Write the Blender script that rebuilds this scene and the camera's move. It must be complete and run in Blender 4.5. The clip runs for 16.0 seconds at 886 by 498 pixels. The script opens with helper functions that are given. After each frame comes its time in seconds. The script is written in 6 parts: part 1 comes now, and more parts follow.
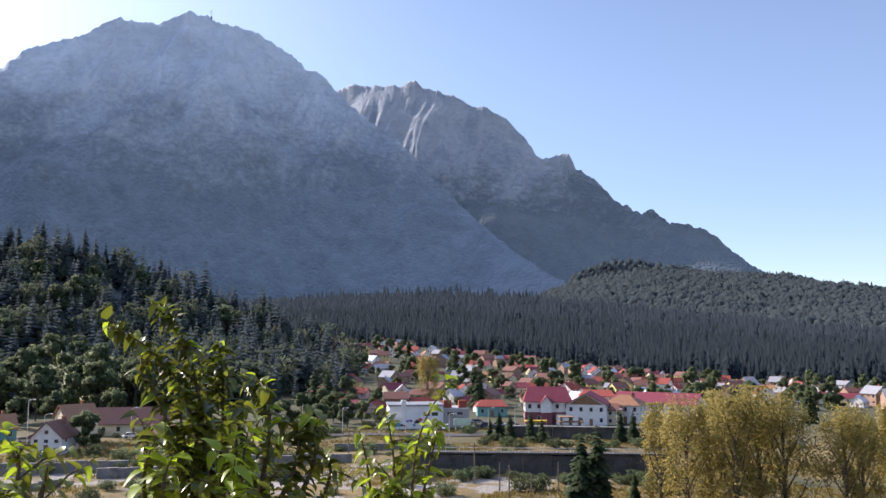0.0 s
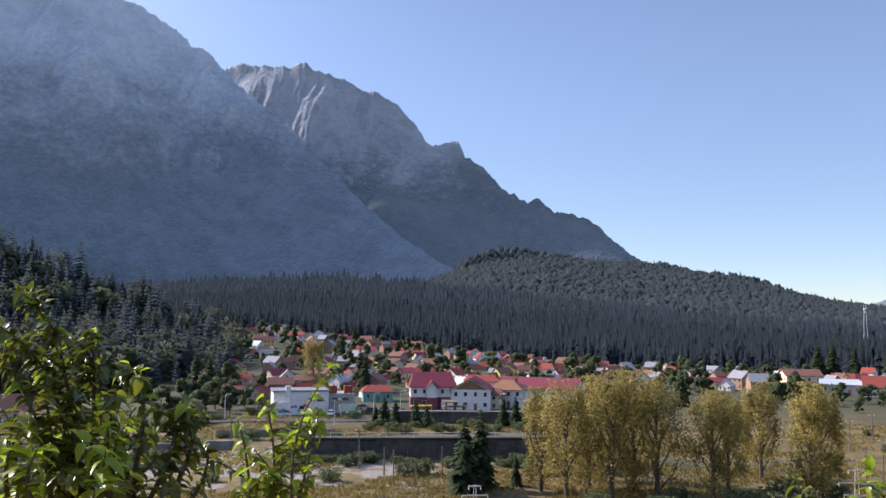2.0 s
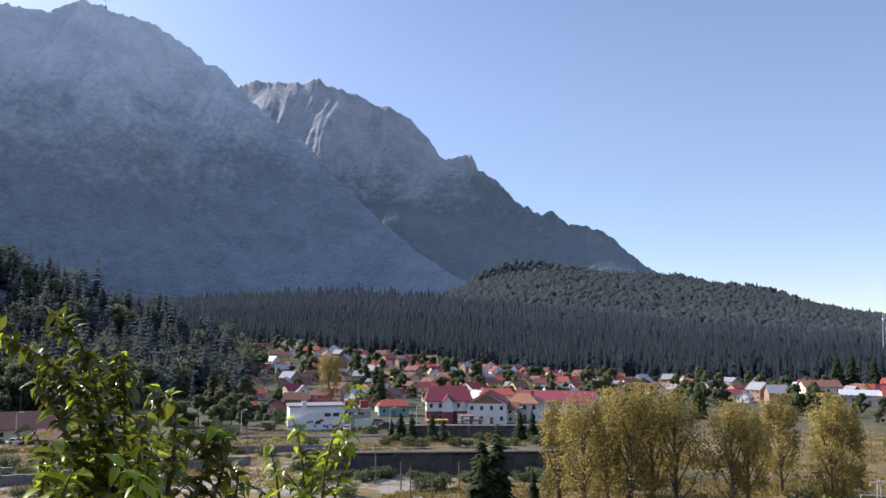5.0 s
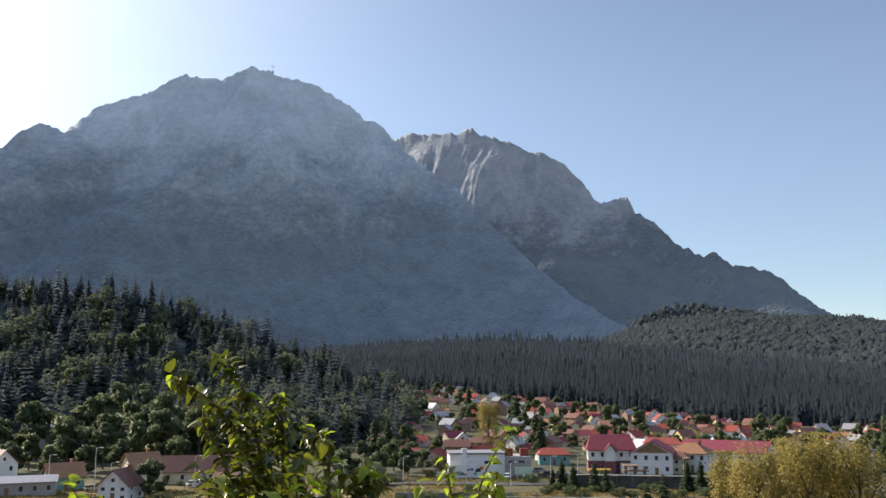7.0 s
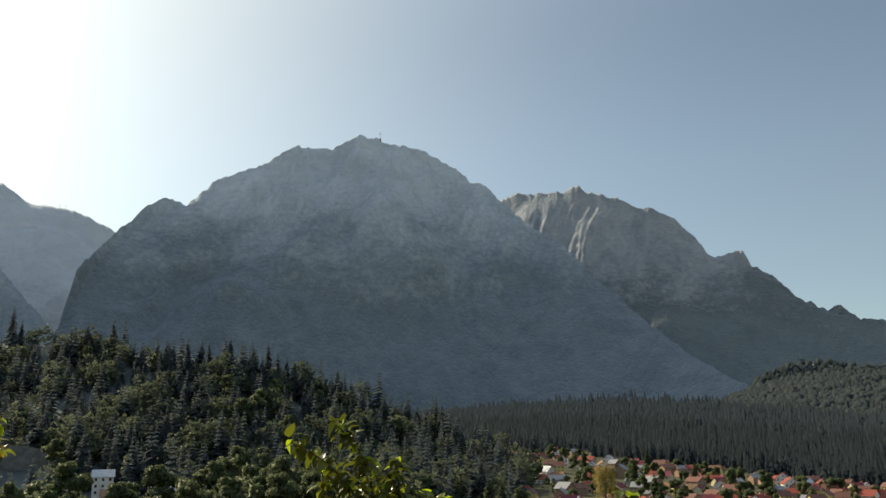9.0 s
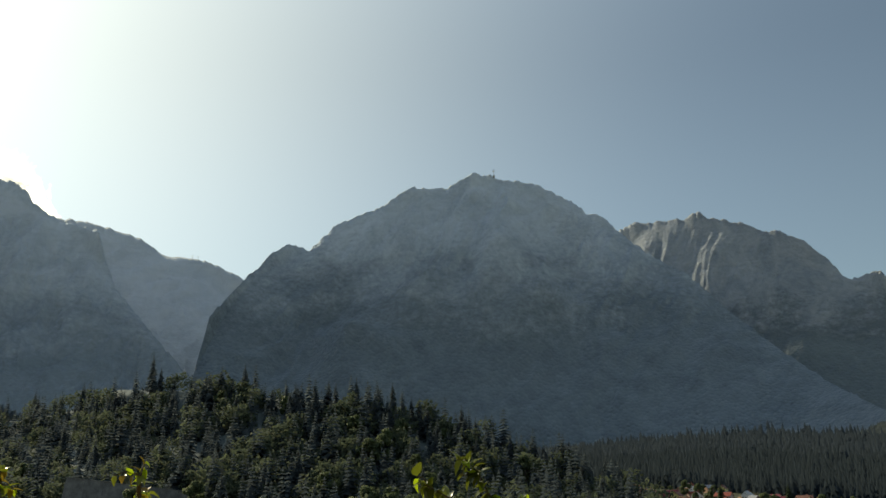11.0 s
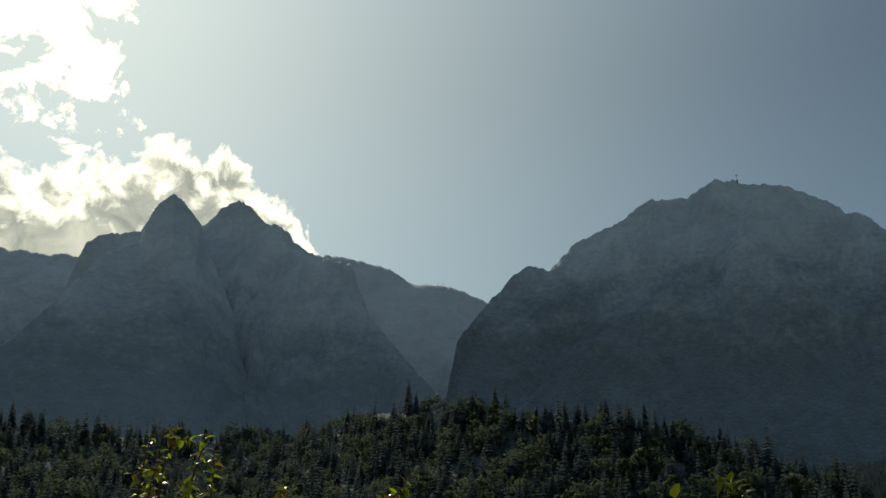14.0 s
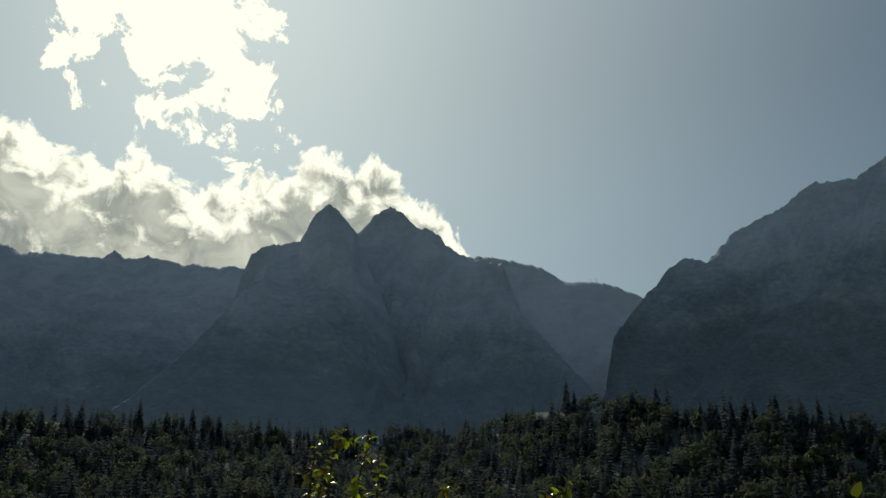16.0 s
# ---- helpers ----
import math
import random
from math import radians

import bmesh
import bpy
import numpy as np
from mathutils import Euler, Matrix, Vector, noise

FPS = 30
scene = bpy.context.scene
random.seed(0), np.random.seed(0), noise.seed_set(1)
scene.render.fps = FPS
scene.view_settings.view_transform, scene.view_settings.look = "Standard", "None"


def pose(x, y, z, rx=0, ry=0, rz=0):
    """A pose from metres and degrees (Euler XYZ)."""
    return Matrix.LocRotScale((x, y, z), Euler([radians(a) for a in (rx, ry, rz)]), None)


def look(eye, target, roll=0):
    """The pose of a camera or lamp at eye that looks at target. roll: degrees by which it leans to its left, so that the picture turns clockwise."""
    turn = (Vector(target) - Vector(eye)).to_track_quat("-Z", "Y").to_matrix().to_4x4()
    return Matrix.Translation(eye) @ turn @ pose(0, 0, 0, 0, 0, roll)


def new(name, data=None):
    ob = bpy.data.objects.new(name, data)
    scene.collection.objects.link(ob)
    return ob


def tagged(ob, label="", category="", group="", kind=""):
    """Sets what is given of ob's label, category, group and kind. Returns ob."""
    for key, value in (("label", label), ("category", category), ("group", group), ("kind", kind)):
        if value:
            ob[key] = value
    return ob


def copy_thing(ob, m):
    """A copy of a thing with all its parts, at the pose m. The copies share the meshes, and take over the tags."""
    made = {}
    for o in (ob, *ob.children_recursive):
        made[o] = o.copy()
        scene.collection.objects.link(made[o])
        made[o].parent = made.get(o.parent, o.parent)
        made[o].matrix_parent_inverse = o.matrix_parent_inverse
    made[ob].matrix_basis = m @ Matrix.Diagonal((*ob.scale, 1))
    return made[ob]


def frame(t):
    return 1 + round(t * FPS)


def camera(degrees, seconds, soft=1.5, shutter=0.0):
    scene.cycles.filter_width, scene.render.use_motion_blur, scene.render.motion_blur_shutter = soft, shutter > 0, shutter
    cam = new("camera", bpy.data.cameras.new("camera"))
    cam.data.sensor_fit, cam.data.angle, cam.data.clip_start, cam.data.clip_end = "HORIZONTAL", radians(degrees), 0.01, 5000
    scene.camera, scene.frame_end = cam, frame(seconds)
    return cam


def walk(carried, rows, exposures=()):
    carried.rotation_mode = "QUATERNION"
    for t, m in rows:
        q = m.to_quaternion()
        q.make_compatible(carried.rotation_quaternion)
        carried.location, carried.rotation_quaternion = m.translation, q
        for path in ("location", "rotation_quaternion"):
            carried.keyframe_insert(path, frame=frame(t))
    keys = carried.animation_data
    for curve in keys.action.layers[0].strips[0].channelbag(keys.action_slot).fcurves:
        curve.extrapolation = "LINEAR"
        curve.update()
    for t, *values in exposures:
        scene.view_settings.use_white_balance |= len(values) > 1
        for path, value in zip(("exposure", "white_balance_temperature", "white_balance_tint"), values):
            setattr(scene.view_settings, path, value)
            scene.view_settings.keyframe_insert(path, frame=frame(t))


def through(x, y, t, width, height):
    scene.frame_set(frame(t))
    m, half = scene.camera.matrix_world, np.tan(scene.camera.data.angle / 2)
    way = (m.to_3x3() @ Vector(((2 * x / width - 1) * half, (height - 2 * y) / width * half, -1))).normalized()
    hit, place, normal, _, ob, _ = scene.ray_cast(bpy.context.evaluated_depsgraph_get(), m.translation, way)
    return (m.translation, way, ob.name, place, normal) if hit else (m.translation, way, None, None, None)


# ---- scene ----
# camera: hand-held, turning on the spot on a hillside terrace
cam = camera(53.35, 16.0)
PATH = [
    (0.0, pose(0.005, 0, 26.984, 95.60, -0.00, 0.00)),
    (0.5, pose(-0.004, 0, 26.994, 94.80, 0.02, -1.83)),
    (1.0, pose(0.010, 0, 26.994, 94.95, -0.20, -3.66)),
    (1.5, pose(0.023, 0, 26.993, 94.58, -0.37, -5.45)),
    (2.0, pose(0.024, 0, 26.998, 94.69, -0.33, -7.30)),
    (2.5, pose(0.016, 0, 27.008, 94.51, -0.26, -9.00)),
    (3.0, pose(0.035, 0, 27.002, 94.44, -0.30, -10.23)),
    (3.2, pose(0.027, 0, 27.005, 94.20, -0.32, -10.50)),
    (4.0, pose(-0.005, 0, 27.017, 94.90, -0.20, -10.90)),
    (5.3, pose(-0.059, 0, 27.038, 96.05, 0.30, -4.35)),
    (5.5, pose(-0.067, 0, 27.041, 96.41, 0.33, -3.15)),
    (6.0, pose(-0.046, 0, 27.033, 96.49, 0.32, -0.04)),
    (6.5, pose(-0.009, 0, 27.015, 97.43, 0.37, 2.01)),
    (7.0, pose(0.012, 0, 27.004, 98.61, 0.28, 3.86)),
    (7.5, pose(-0.002, 0, 27.007, 99.64, 0.03, 6.12)),
    (8.0, pose(-0.003, 0, 27.007, 100.60, -0.18, 7.80)),
    (8.5, pose(-0.005, 0, 27.011, 101.69, 0.15, 9.38)),
    (9.0, pose(-0.005, 0, 27.009, 102.59, 0.53, 11.05)),
    (9.2, pose(-0.004, 0, 27.009, 102.95, 0.65, 11.95)),
    (11.3, pose(-0.004, 0, 27.008, 105.25, 0.75, 20.65)),
    (11.5, pose(-0.004, 0, 27.008, 105.30, 0.38, 21.81)),
    (12.0, pose(-0.004, 0, 27.008, 105.54, 0.43, 24.27)),
    (12.5, pose(-0.004, 0, 27.008, 106.05, 0.57, 27.12)),
    (13.0, pose(-0.004, 0, 27.008, 105.83, 0.40, 30.15)),
    (13.5, pose(-0.004, 0, 27.008, 106.04, 0.37, 32.85)),
    (14.0, pose(-0.004, 0, 27.008, 106.57, 0.61, 34.96)),
    (14.5, pose(-0.004, 0, 27.008, 106.56, 0.65, 37.62)),
    (15.0, pose(-0.004, 0, 27.008, 106.57, 0.61, 40.67)),
    (15.5, pose(-0.004, 0, 27.008, 106.48, 0.49, 43.08)),
    (16.0, pose(-0.004, 0, 27.008, 106.62, 0.40, 45.07)),
]
EXPOSURES = [(0.0, 1.53, 6750, 22), (3.0, 1.2, 6450, 22), (6.0, 1.38, 6950, 20), (7.0, 1.3, 7500, 15), (9.0, 0.93, 9000, 6), (11.5, 0.36, 8650, 0),
             (12.5, 0.06, 8400, -2), (14.0, -0.34, 7950, -2), (16.0, -0.6, 7600, -2)]
walk(cam, PATH, EXPOSURES)

# ---------------------------------------------------------------- world, sun
SUN_AZ, SUN_EL = 61.0, 31.4       # degrees: to the left of +y, above the horizon
sun_dir = Vector((-math.sin(radians(SUN_AZ)) * math.cos(radians(SUN_EL)),
                  math.cos(radians(SUN_AZ)) * math.cos(radians(SUN_EL)), math.sin(radians(SUN_EL))))


class Nodes:
    """A short hand for node trees."""

    def __init__(self, tree):
        self.t = tree
        tree.nodes.clear()

    def add(self, kind, values=None, **props):
        n = self.t.nodes.new(kind)
        for k, v in props.items():
            setattr(n, k, v)
        for k, v in (values or {}).items():
            if hasattr(v, "is_linked"):
                self.t.links.new(v, n.inputs[k])
            else:
                n.inputs[k].default_value = v
        return n

    def math(self, op, a, b=0.0, c=0.0, clamp=False):
        return self.add("ShaderNodeMath", {0: a, 1: b, 2: c}, operation=op, use_clamp=clamp).outputs[0]

    def range(self, v, a, b, c=0.0, d=1.0, smooth=False):
        return self.add("ShaderNodeMapRange", {0: v, 1: a, 2: b, 3: c, 4: d},
                        interpolation_type="SMOOTHSTEP" if smooth else "LINEAR").outputs[0]

    def noise(self, vec, scale, detail=4.0, rough=0.55, dist=0.0):
        return self.add("ShaderNodeTexNoise", {"Vector": vec, "Scale": scale, "Detail": detail, "Roughness": rough,
                                               "Distortion": dist}).outputs[0]

    def mix(self, f, a, b):
        n = self.t.nodes.new("ShaderNodeMix")
        n.data_type = "RGBA"
        for i, v in ((0, f), (6, a), (7, b)):
            if hasattr(v, "is_linked"):
                self.t.links.new(v, n.inputs[i])
            else:
                n.inputs[i].default_value = v if i == 0 else (*v, 1.0)
        return n.outputs[2]


world = bpy.data.worlds.new("sky")
scene.world = world
world.use_nodes = True
N = Nodes(world.node_tree)
way = N.add("ShaderNodeTexCoord").outputs["Generated"]
sky = N.add("ShaderNodeTexSky", sky_type="NISHITA", sun_disc=False, sun_elevation=radians(SUN_EL),
            sun_rotation=radians(-SUN_AZ), altitude=2500, air_density=1.0, dust_density=0.25, ozone_density=1.0).outputs[0]
rise = N.add("ShaderNodeSeparateXYZ", {0: way}).outputs[2]
veil = N.mix(N.range(rise, -0.02, 0.34, smooth=True), (0.51, 0.56, 0.60), (0.84, 0.83, 0.81))
# unseen sky behind and overhead is brightened, to add fill light on the slopes
behind = N.range(N.add("ShaderNodeSeparateXYZ", {0: way}).outputs[1], 0.2, -0.5, smooth=True)
veil = N.mix(behind, veil, (1.15, 1.12, 1.08))
veil = N.mix(N.range(rise, 0.42, 0.95, smooth=True), veil, (2.6, 2.4, 2.2))
sky = N.add("ShaderNodeVectorMath", {0: sky, 1: veil}, operation="MULTIPLY").outputs[0]
cosine = N.add("ShaderNodeVectorMath", {0: way, 1: tuple(sun_dir)}, operation="DOT_PRODUCT").outputs["Value"]
cosine = N.math("MAXIMUM", cosine, 0.0)
# forward scattering of the hazy air round the sun
glow = N.math("ADD", N.math("MULTIPLY", N.math("POWER", cosine, 7.0), 6.0), N.math("MULTIPLY", N.math("POWER", cosine, 40.0), 1.5))
glow_rgb = N.mix(1.0, (0, 0, 0), (0.93, 1.0, 1.0))
lit = N.add("ShaderNodeVectorMath", {0: glow_rgb, "Scale": glow}, operation="SCALE").outputs[0]
clear = N.add("ShaderNodeVectorMath", {0: sky, 1: lit}, operation="ADD").outputs[0]
# broken cumulus over the western ridge, in the angles of the sky
sep = N.add("ShaderNodeSeparateXYZ", {0: way})
az = N.math("MULTIPLY", N.math("ARCTAN2", N.math("MULTIPLY", sep.outputs[0], -1.0), sep.outputs[1]), 57.2958)
el = N.math("MULTIPLY", N.math("ARCSINE", sep.outputs[2]), 57.2958)
flat = N.add("ShaderNodeCombineXYZ", {0: az, 1: el, 2: 0.0}).outputs[0]
puff = N.noise(flat, 0.36, 12.0, 0.64, 0.35)
big = N.noise(flat, 0.55, 7.0, 0.60, 0.5)
wisp = N.math("SUBTRACT", puff, 0.5)


def profile(points, low, high):
    """A height in degrees that follows the azimuth from 40 to 80 degrees."""
    ramp = N.add("ShaderNodeValToRGB", {0: N.range(az, 40.0, 80.0)})
    stops = ramp.color_ramp.elements
    stops.remove(stops[1])
    for i, (where, height) in enumerate(points):
        e = stops[0] if i == 0 else stops.new((where - 40.0) / 40.0)
        v = (height - low) / (high - low)
        e.color = (v, v, v, 1.0)
    return N.math("MULTIPLY_ADD", ramp.outputs[0], high - low, low)


top = profile(((40.0, 11.0), (43.6, 16.6), (44.6, 17.9), (46.2, 19.4), (48.1, 20.8), (50.1, 22.0), (53.6, 22.2), (56.2, 21.2), (58.2, 20.2), (60.2, 19.7), (61.6, 19.6),
               (63.6, 21.0), (65.0, 21.9), (66.5, 21.4), (67.2, 20.2), (69.5, 20.7), (71.6, 21.9), (76.0, 23.0)), 10.0, 30.0)
base = profile(((40.0, 40.0), (53.6, 30.0), (54.8, 24.0), (56.7, 23.4), (60.8, 23.5), (63.1, 24.6), (65.7, 25.4), (67.0, 27.4), (68.2, 26.8), (69.7, 26.0), (71.6, 27.9),
                (74.0, 33.0), (80.0, 40.0)), 20.0, 40.0)
low = N.math("ADD", N.math("MULTIPLY", N.math("SUBTRACT", N.math("ADD", top, 0.45), el), 0.42), N.math("MULTIPLY", wisp, 3.2))
high = N.math("ADD", N.math("MULTIPLY", N.math("SUBTRACT", el, base), 0.24), N.math("MULTIPLY", wisp, 6.6))
low = N.math("SUBTRACT", low, N.math("ADD", N.range(az, 38.0, 43.0, 40.0, 0.0), N.range(az, 95.0, 150.0, 0.0, 40.0)))
flank = N.math("MINIMUM", N.math("SUBTRACT", az, N.range(el, 23.0, 26.0, 54.6, 57.6)), N.math("SUBTRACT", 37.0, el))
high = N.math("MINIMUM", high, N.math("MULTIPLY_ADD", flank, 0.30, N.math("MULTIPLY", wisp, 6.0)))
cover = N.range(N.math("MAXIMUM", low, high), -0.04, 0.26, smooth=True)
depth = N.math("MULTIPLY", N.math("MINIMUM", N.math("SUBTRACT", top, el), 3.6), 0.19)
shade = N.math("ADD", depth, N.math("MULTIPLY", N.math("SUBTRACT", big, 0.5), 2.5))
shade = N.math("ADD", shade, N.math("MULTIPLY", wisp, 1.3))
core = N.range(shade, 0.06, 0.62, 1.0, 0.0, True)
core = N.math("MAXIMUM", core, N.range(low, 0.42, 0.05, 0.0, 0.75, True))
core = N.math("MAXIMUM", core, N.range(el, 22.5, 24.0))
belly = N.mix(N.range(N.noise(flat, 0.3, 8.0, 0.62, 0.8), 0.36, 0.66), (4.3, 4.8, 5.2), (9.0, 9.3, 9.4))
cloud = N.mix(core, belly, (16.0, 16.2, 16.2))
allsky = N.mix(cover, clear, cloud)
bg = N.add("ShaderNodeBackground", {"Color": allsky, "Strength": 0.10})
out = N.add("ShaderNodeOutputWorld", {"Surface": bg.outputs[0]})

sun_data = bpy.data.lights.new("sun", "SUN")
sun_data.energy, sun_data.angle, sun_data.color = 3.1, radians(0.6), (1.0, 0.96, 0.88)
sun = new("sun", sun_data)
sun.matrix_world = look(sun_dir * 3000, (0, 0, 0))


# ---------------------------------------------------------------- materials
def material(name, rough=0.9):
    m = bpy.data.materials.new(name)
    m.use_nodes = True
    n = Nodes(m.node_tree)
    b = n.add("ShaderNodeBsdfPrincipled", {"Roughness": rough})
    n.add("ShaderNodeOutputMaterial", {"Surface": b.outputs[0]})
    return m, n, b


def mottled(name, c1, c2, scale=1.0, rough=0.9, fine=8.0, bump=0.2, per_object=0.0, metallic=0.0, c3=None, spec=0.3):
    """Two-scale variation between c1 and c2, with stains of c3, and fine relief."""
    m, n, b = material(name, rough)
    co = n.add("ShaderNodeTexCoord").outputs["Object"]
    a, f = n.noise(co, scale, 5.0, 0.6), n.noise(co, scale * fine, 4.0, 0.6)
    v = n.range(n.math("ADD", n.math("MULTIPLY", a, 0.65), n.math("MULTIPLY", f, 0.35)), 0.36, 0.64)
    if per_object:
        r = n.add("ShaderNodeObjectInfo").outputs["Random"]
        v = n.math("ADD", v, n.math("MULTIPLY", n.math("SUBTRACT", r, 0.5), per_object), clamp=True)
    col = n.mix(v, c1, c2)
    if c3:
        st = n.range(n.noise(co, scale * 2.3, 6.0, 0.65, 0.6), 0.58, 0.72, smooth=True)
        col = n.mix(n.math("MULTIPLY", st, 0.7), col, c3)
    n.t.links.new(col, b.inputs["Base Color"])
    b.inputs["Metallic"].default_value = metallic
    b.inputs["Specular IOR Level"].default_value = spec
    if bump:
        bp = n.add("ShaderNodeBump", {"Height": f, "Strength": bump, "Distance": 0.6 / (scale * fine)})
        n.t.links.new(bp.outputs[0], b.inputs["Normal"])
    return m


def foliage(name, c1, c2, through=0.35, rough=0.55, spec=0.25, c3=None, bloom=0.0):
    """Leaves: each clump differs a little, light comes through them."""
    m, n, b = material(name, rough)
    isl = n.add("ShaderNodeNewGeometry").outputs["Random Per Island"]
    r = n.add("ShaderNodeObjectInfo").outputs["Random"]
    co = n.add("ShaderNodeTexCoord").outputs["Object"]
    v = n.math("ADD", n.math("MULTIPLY", isl, 0.6), n.math("MULTIPLY", r, 0.4))
    col = n.mix(v, c1, c2)
    if c3:
        col = n.mix(n.range(n.noise(co, 0.9, 3.0), 0.52, 0.66, smooth=True), col, c3)
    n.t.links.new(col, b.inputs["Base Color"])
    b.inputs["Specular IOR Level"].default_value = spec
    b.inputs["Sheen Weight"].default_value, b.inputs["Sheen Roughness"].default_value = bloom, 0.9
    b.inputs["Sheen Tint"].default_value = (0.75, 0.87, 1.0, 1.0)
    if through:
        tr = n.add("ShaderNodeBsdfTranslucent", {"Color": col})
        mx = n.add("ShaderNodeMixShader", {0: through, 1: b.outputs[0], 2: tr.outputs[0]})
        n.t.links.new(mx.outputs[0], n.t.nodes["Material Output"].inputs[0])
    return m


def mountain_material(name, rock1, rock2, wood1, wood2, tree_line, blend, relief=14.0, soft=0.3):
    """Limestone walls, ledges and screes above, woods below and in tongues on the ledges."""
    m, n, b = material(name, 0.95)
    geo = n.add("ShaderNodeNewGeometry")
    pos = geo.outputs["Position"]
    sx = n.add("ShaderNodeSeparateXYZ", {0: pos})
    nz = n.add("ShaderNodeSeparateXYZ", {0: geo.outputs["Normal"]}).outputs[2]
    lean = n.add("ShaderNodeVectorMath", {0: pos, 1: (1.0, 0.6, 0.5)}, operation="MULTIPLY").outputs[0]
    n1, n2 = n.noise(lean, 0.009, 9.0, 0.66, 0.8), n.noise(pos, 0.045, 6.0, 0.7)
    n3 = n.noise(pos, 0.0040, 7.0, 0.62, 0.5)
    # bedding of the limestone: thin uneven ledges, slightly tilted
    bed = n.add("ShaderNodeVectorMath", {0: pos, 1: (0.10, 0.05, 1.0)}, operation="MULTIPLY").outputs[0]
    n4 = n.noise(bed, 0.022, 5.0, 0.6, 0.6)
    tone = n.math("ADD", n.math("MULTIPLY", n1, 0.6), n.math("ADD", n.math("MULTIPLY", n2, 0.3), n.math("MULTIPLY", n4, 0.1)))
    rock = n.mix(n.range(tone, 0.41, 0.60), rock1, rock2)
    # tree crowns of the far woods, some ten metres across
    crowns = n.add("ShaderNodeTexVoronoi", {"Vector": pos, "Scale": 0.085, "Randomness": 1.0})
    cell = n.add("ShaderNodeSeparateColor", {0: crowns.outputs["Color"]}).outputs[0]
    wood = n.mix(n.math("ADD", n.math("MULTIPLY", cell, 0.4), n.math("MULTIPLY", n.range(n.noise(pos, 0.009, 8.0, 0.68, 0.6), 0.36, 0.62), 0.6)), wood1, wood2)
    h = n.math("ADD", sx.outputs[2], n.math("MULTIPLY", n.math("SUBTRACT", n3, 0.5), 750.0))
    h = n.math("ADD", h, n.math("MULTIPLY", n.math("SUBTRACT", n2, 0.5), 420.0))
    h = n.math("ADD", h, n.math("MULTIPLY", n.math("SUBTRACT", n4, 0.5), 120.0))
    h = n.math("SUBTRACT", h, n.math("MULTIPLY", nz, 260.0))
    # soft blend from dark woods to pale rock also imitates haze brightening upwards
    f = n.range(h, tree_line - 260.0 - blend, tree_line - 260.0 + blend, smooth=True)
    n.t.links.new(n.mix(f, wood, rock), b.inputs["Base Color"])
    b.inputs["Specular IOR Level"].default_value = 0.1
    # blue-white sheen stands in for haze over the slopes, strongest on the rock
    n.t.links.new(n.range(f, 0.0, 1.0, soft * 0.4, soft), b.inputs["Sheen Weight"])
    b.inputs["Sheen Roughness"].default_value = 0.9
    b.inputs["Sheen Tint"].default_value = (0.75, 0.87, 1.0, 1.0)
    rough_h = n.math("ADD", n2, n.math("ADD", n.math("MULTIPLY", n1, 2.6), n.math("MULTIPLY", n4, 0.4)))
    wood_h = n.math("MULTIPLY", crowns.outputs["Distance"], -0.28)
    hh = n.add("ShaderNodeMix", {0: f, 2: wood_h, 3: rough_h}).outputs[0]
    bp = n.add("ShaderNodeBump", {"Height": hh, "Strength": 0.55, "Distance": relief})
    n.t.links.new(bp.outputs[0], b.inputs["Normal"])
    return m


# rock and woods lightened and blued: haze painted into the base colours
HAZY_ROCK1, HAZY_ROCK2 = (0.26, 0.30, 0.345), (0.40, 0.445, 0.49)
HAZY_WOOD1, HAZY_WOOD2 = (0.066, 0.087, 0.105), (0.130, 0.158, 0.180)
M_MAIN = mountain_material("hazy_limestone_main", HAZY_ROCK1, HAZY_ROCK2, HAZY_WOOD1, HAZY_WOOD2, 960, 330, 30.0, 0.35)
M_SECOND = mountain_material("hazy_limestone_second", (0.15, 0.172, 0.20), (0.27, 0.285, 0.30), (0.085, 0.106, 0.118), (0.122, 0.142, 0.148), 740, 150, 30.0, 0.15)
# peaks and valley head paler still, with more haze mixed into these colours
M_MASSIF = mountain_material("hazy_limestone_peaks", (0.28, 0.31, 0.34), (0.42, 0.45, 0.48), (0.12, 0.145, 0.16), (0.17, 0.195, 0.21), 700, 320, 16.0, 0.3)
M_PALE = mountain_material("hazy_limestone_valley_head", (0.32, 0.335, 0.35), (0.42, 0.43, 0.44), (0.12, 0.14, 0.135), (0.17, 0.185, 0.175), 400, 380)
M_WOODHILL = mountain_material("wooded_hill", HAZY_ROCK1, HAZY_ROCK2, (0.05, 0.064, 0.058), (0.08, 0.095, 0.08), 3000, 200)
# distant woods get paler, bluer colours than the near hill, to imitate haze
M_SLOPE = mountain_material("hazy_wooded_foot_slope", HAZY_ROCK1, HAZY_ROCK2, (0.082, 0.106, 0.124), (0.112, 0.138, 0.156), 3000, 200)
M_FARHILL = mountain_material("hazy_far_wooded_hill", HAZY_ROCK1, HAZY_ROCK2, (0.07, 0.09, 0.09), (0.10, 0.122, 0.115), 3000, 200)
M_HILLTREE = foliage("hill_spruce_needles", (0.080, 0.102, 0.112), (0.114, 0.136, 0.134), 0.55, 0.9, 0.02)
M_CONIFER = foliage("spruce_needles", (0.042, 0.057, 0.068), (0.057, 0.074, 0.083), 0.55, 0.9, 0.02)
# ridge spruces in a pale blue-grey that has the haze painted in
M_CONIFER_HAZE = foliage("hazy_ridge_spruce_needles", (0.080, 0.102, 0.112), (0.105, 0.128, 0.134), 0.6, 0.9, 0.02)
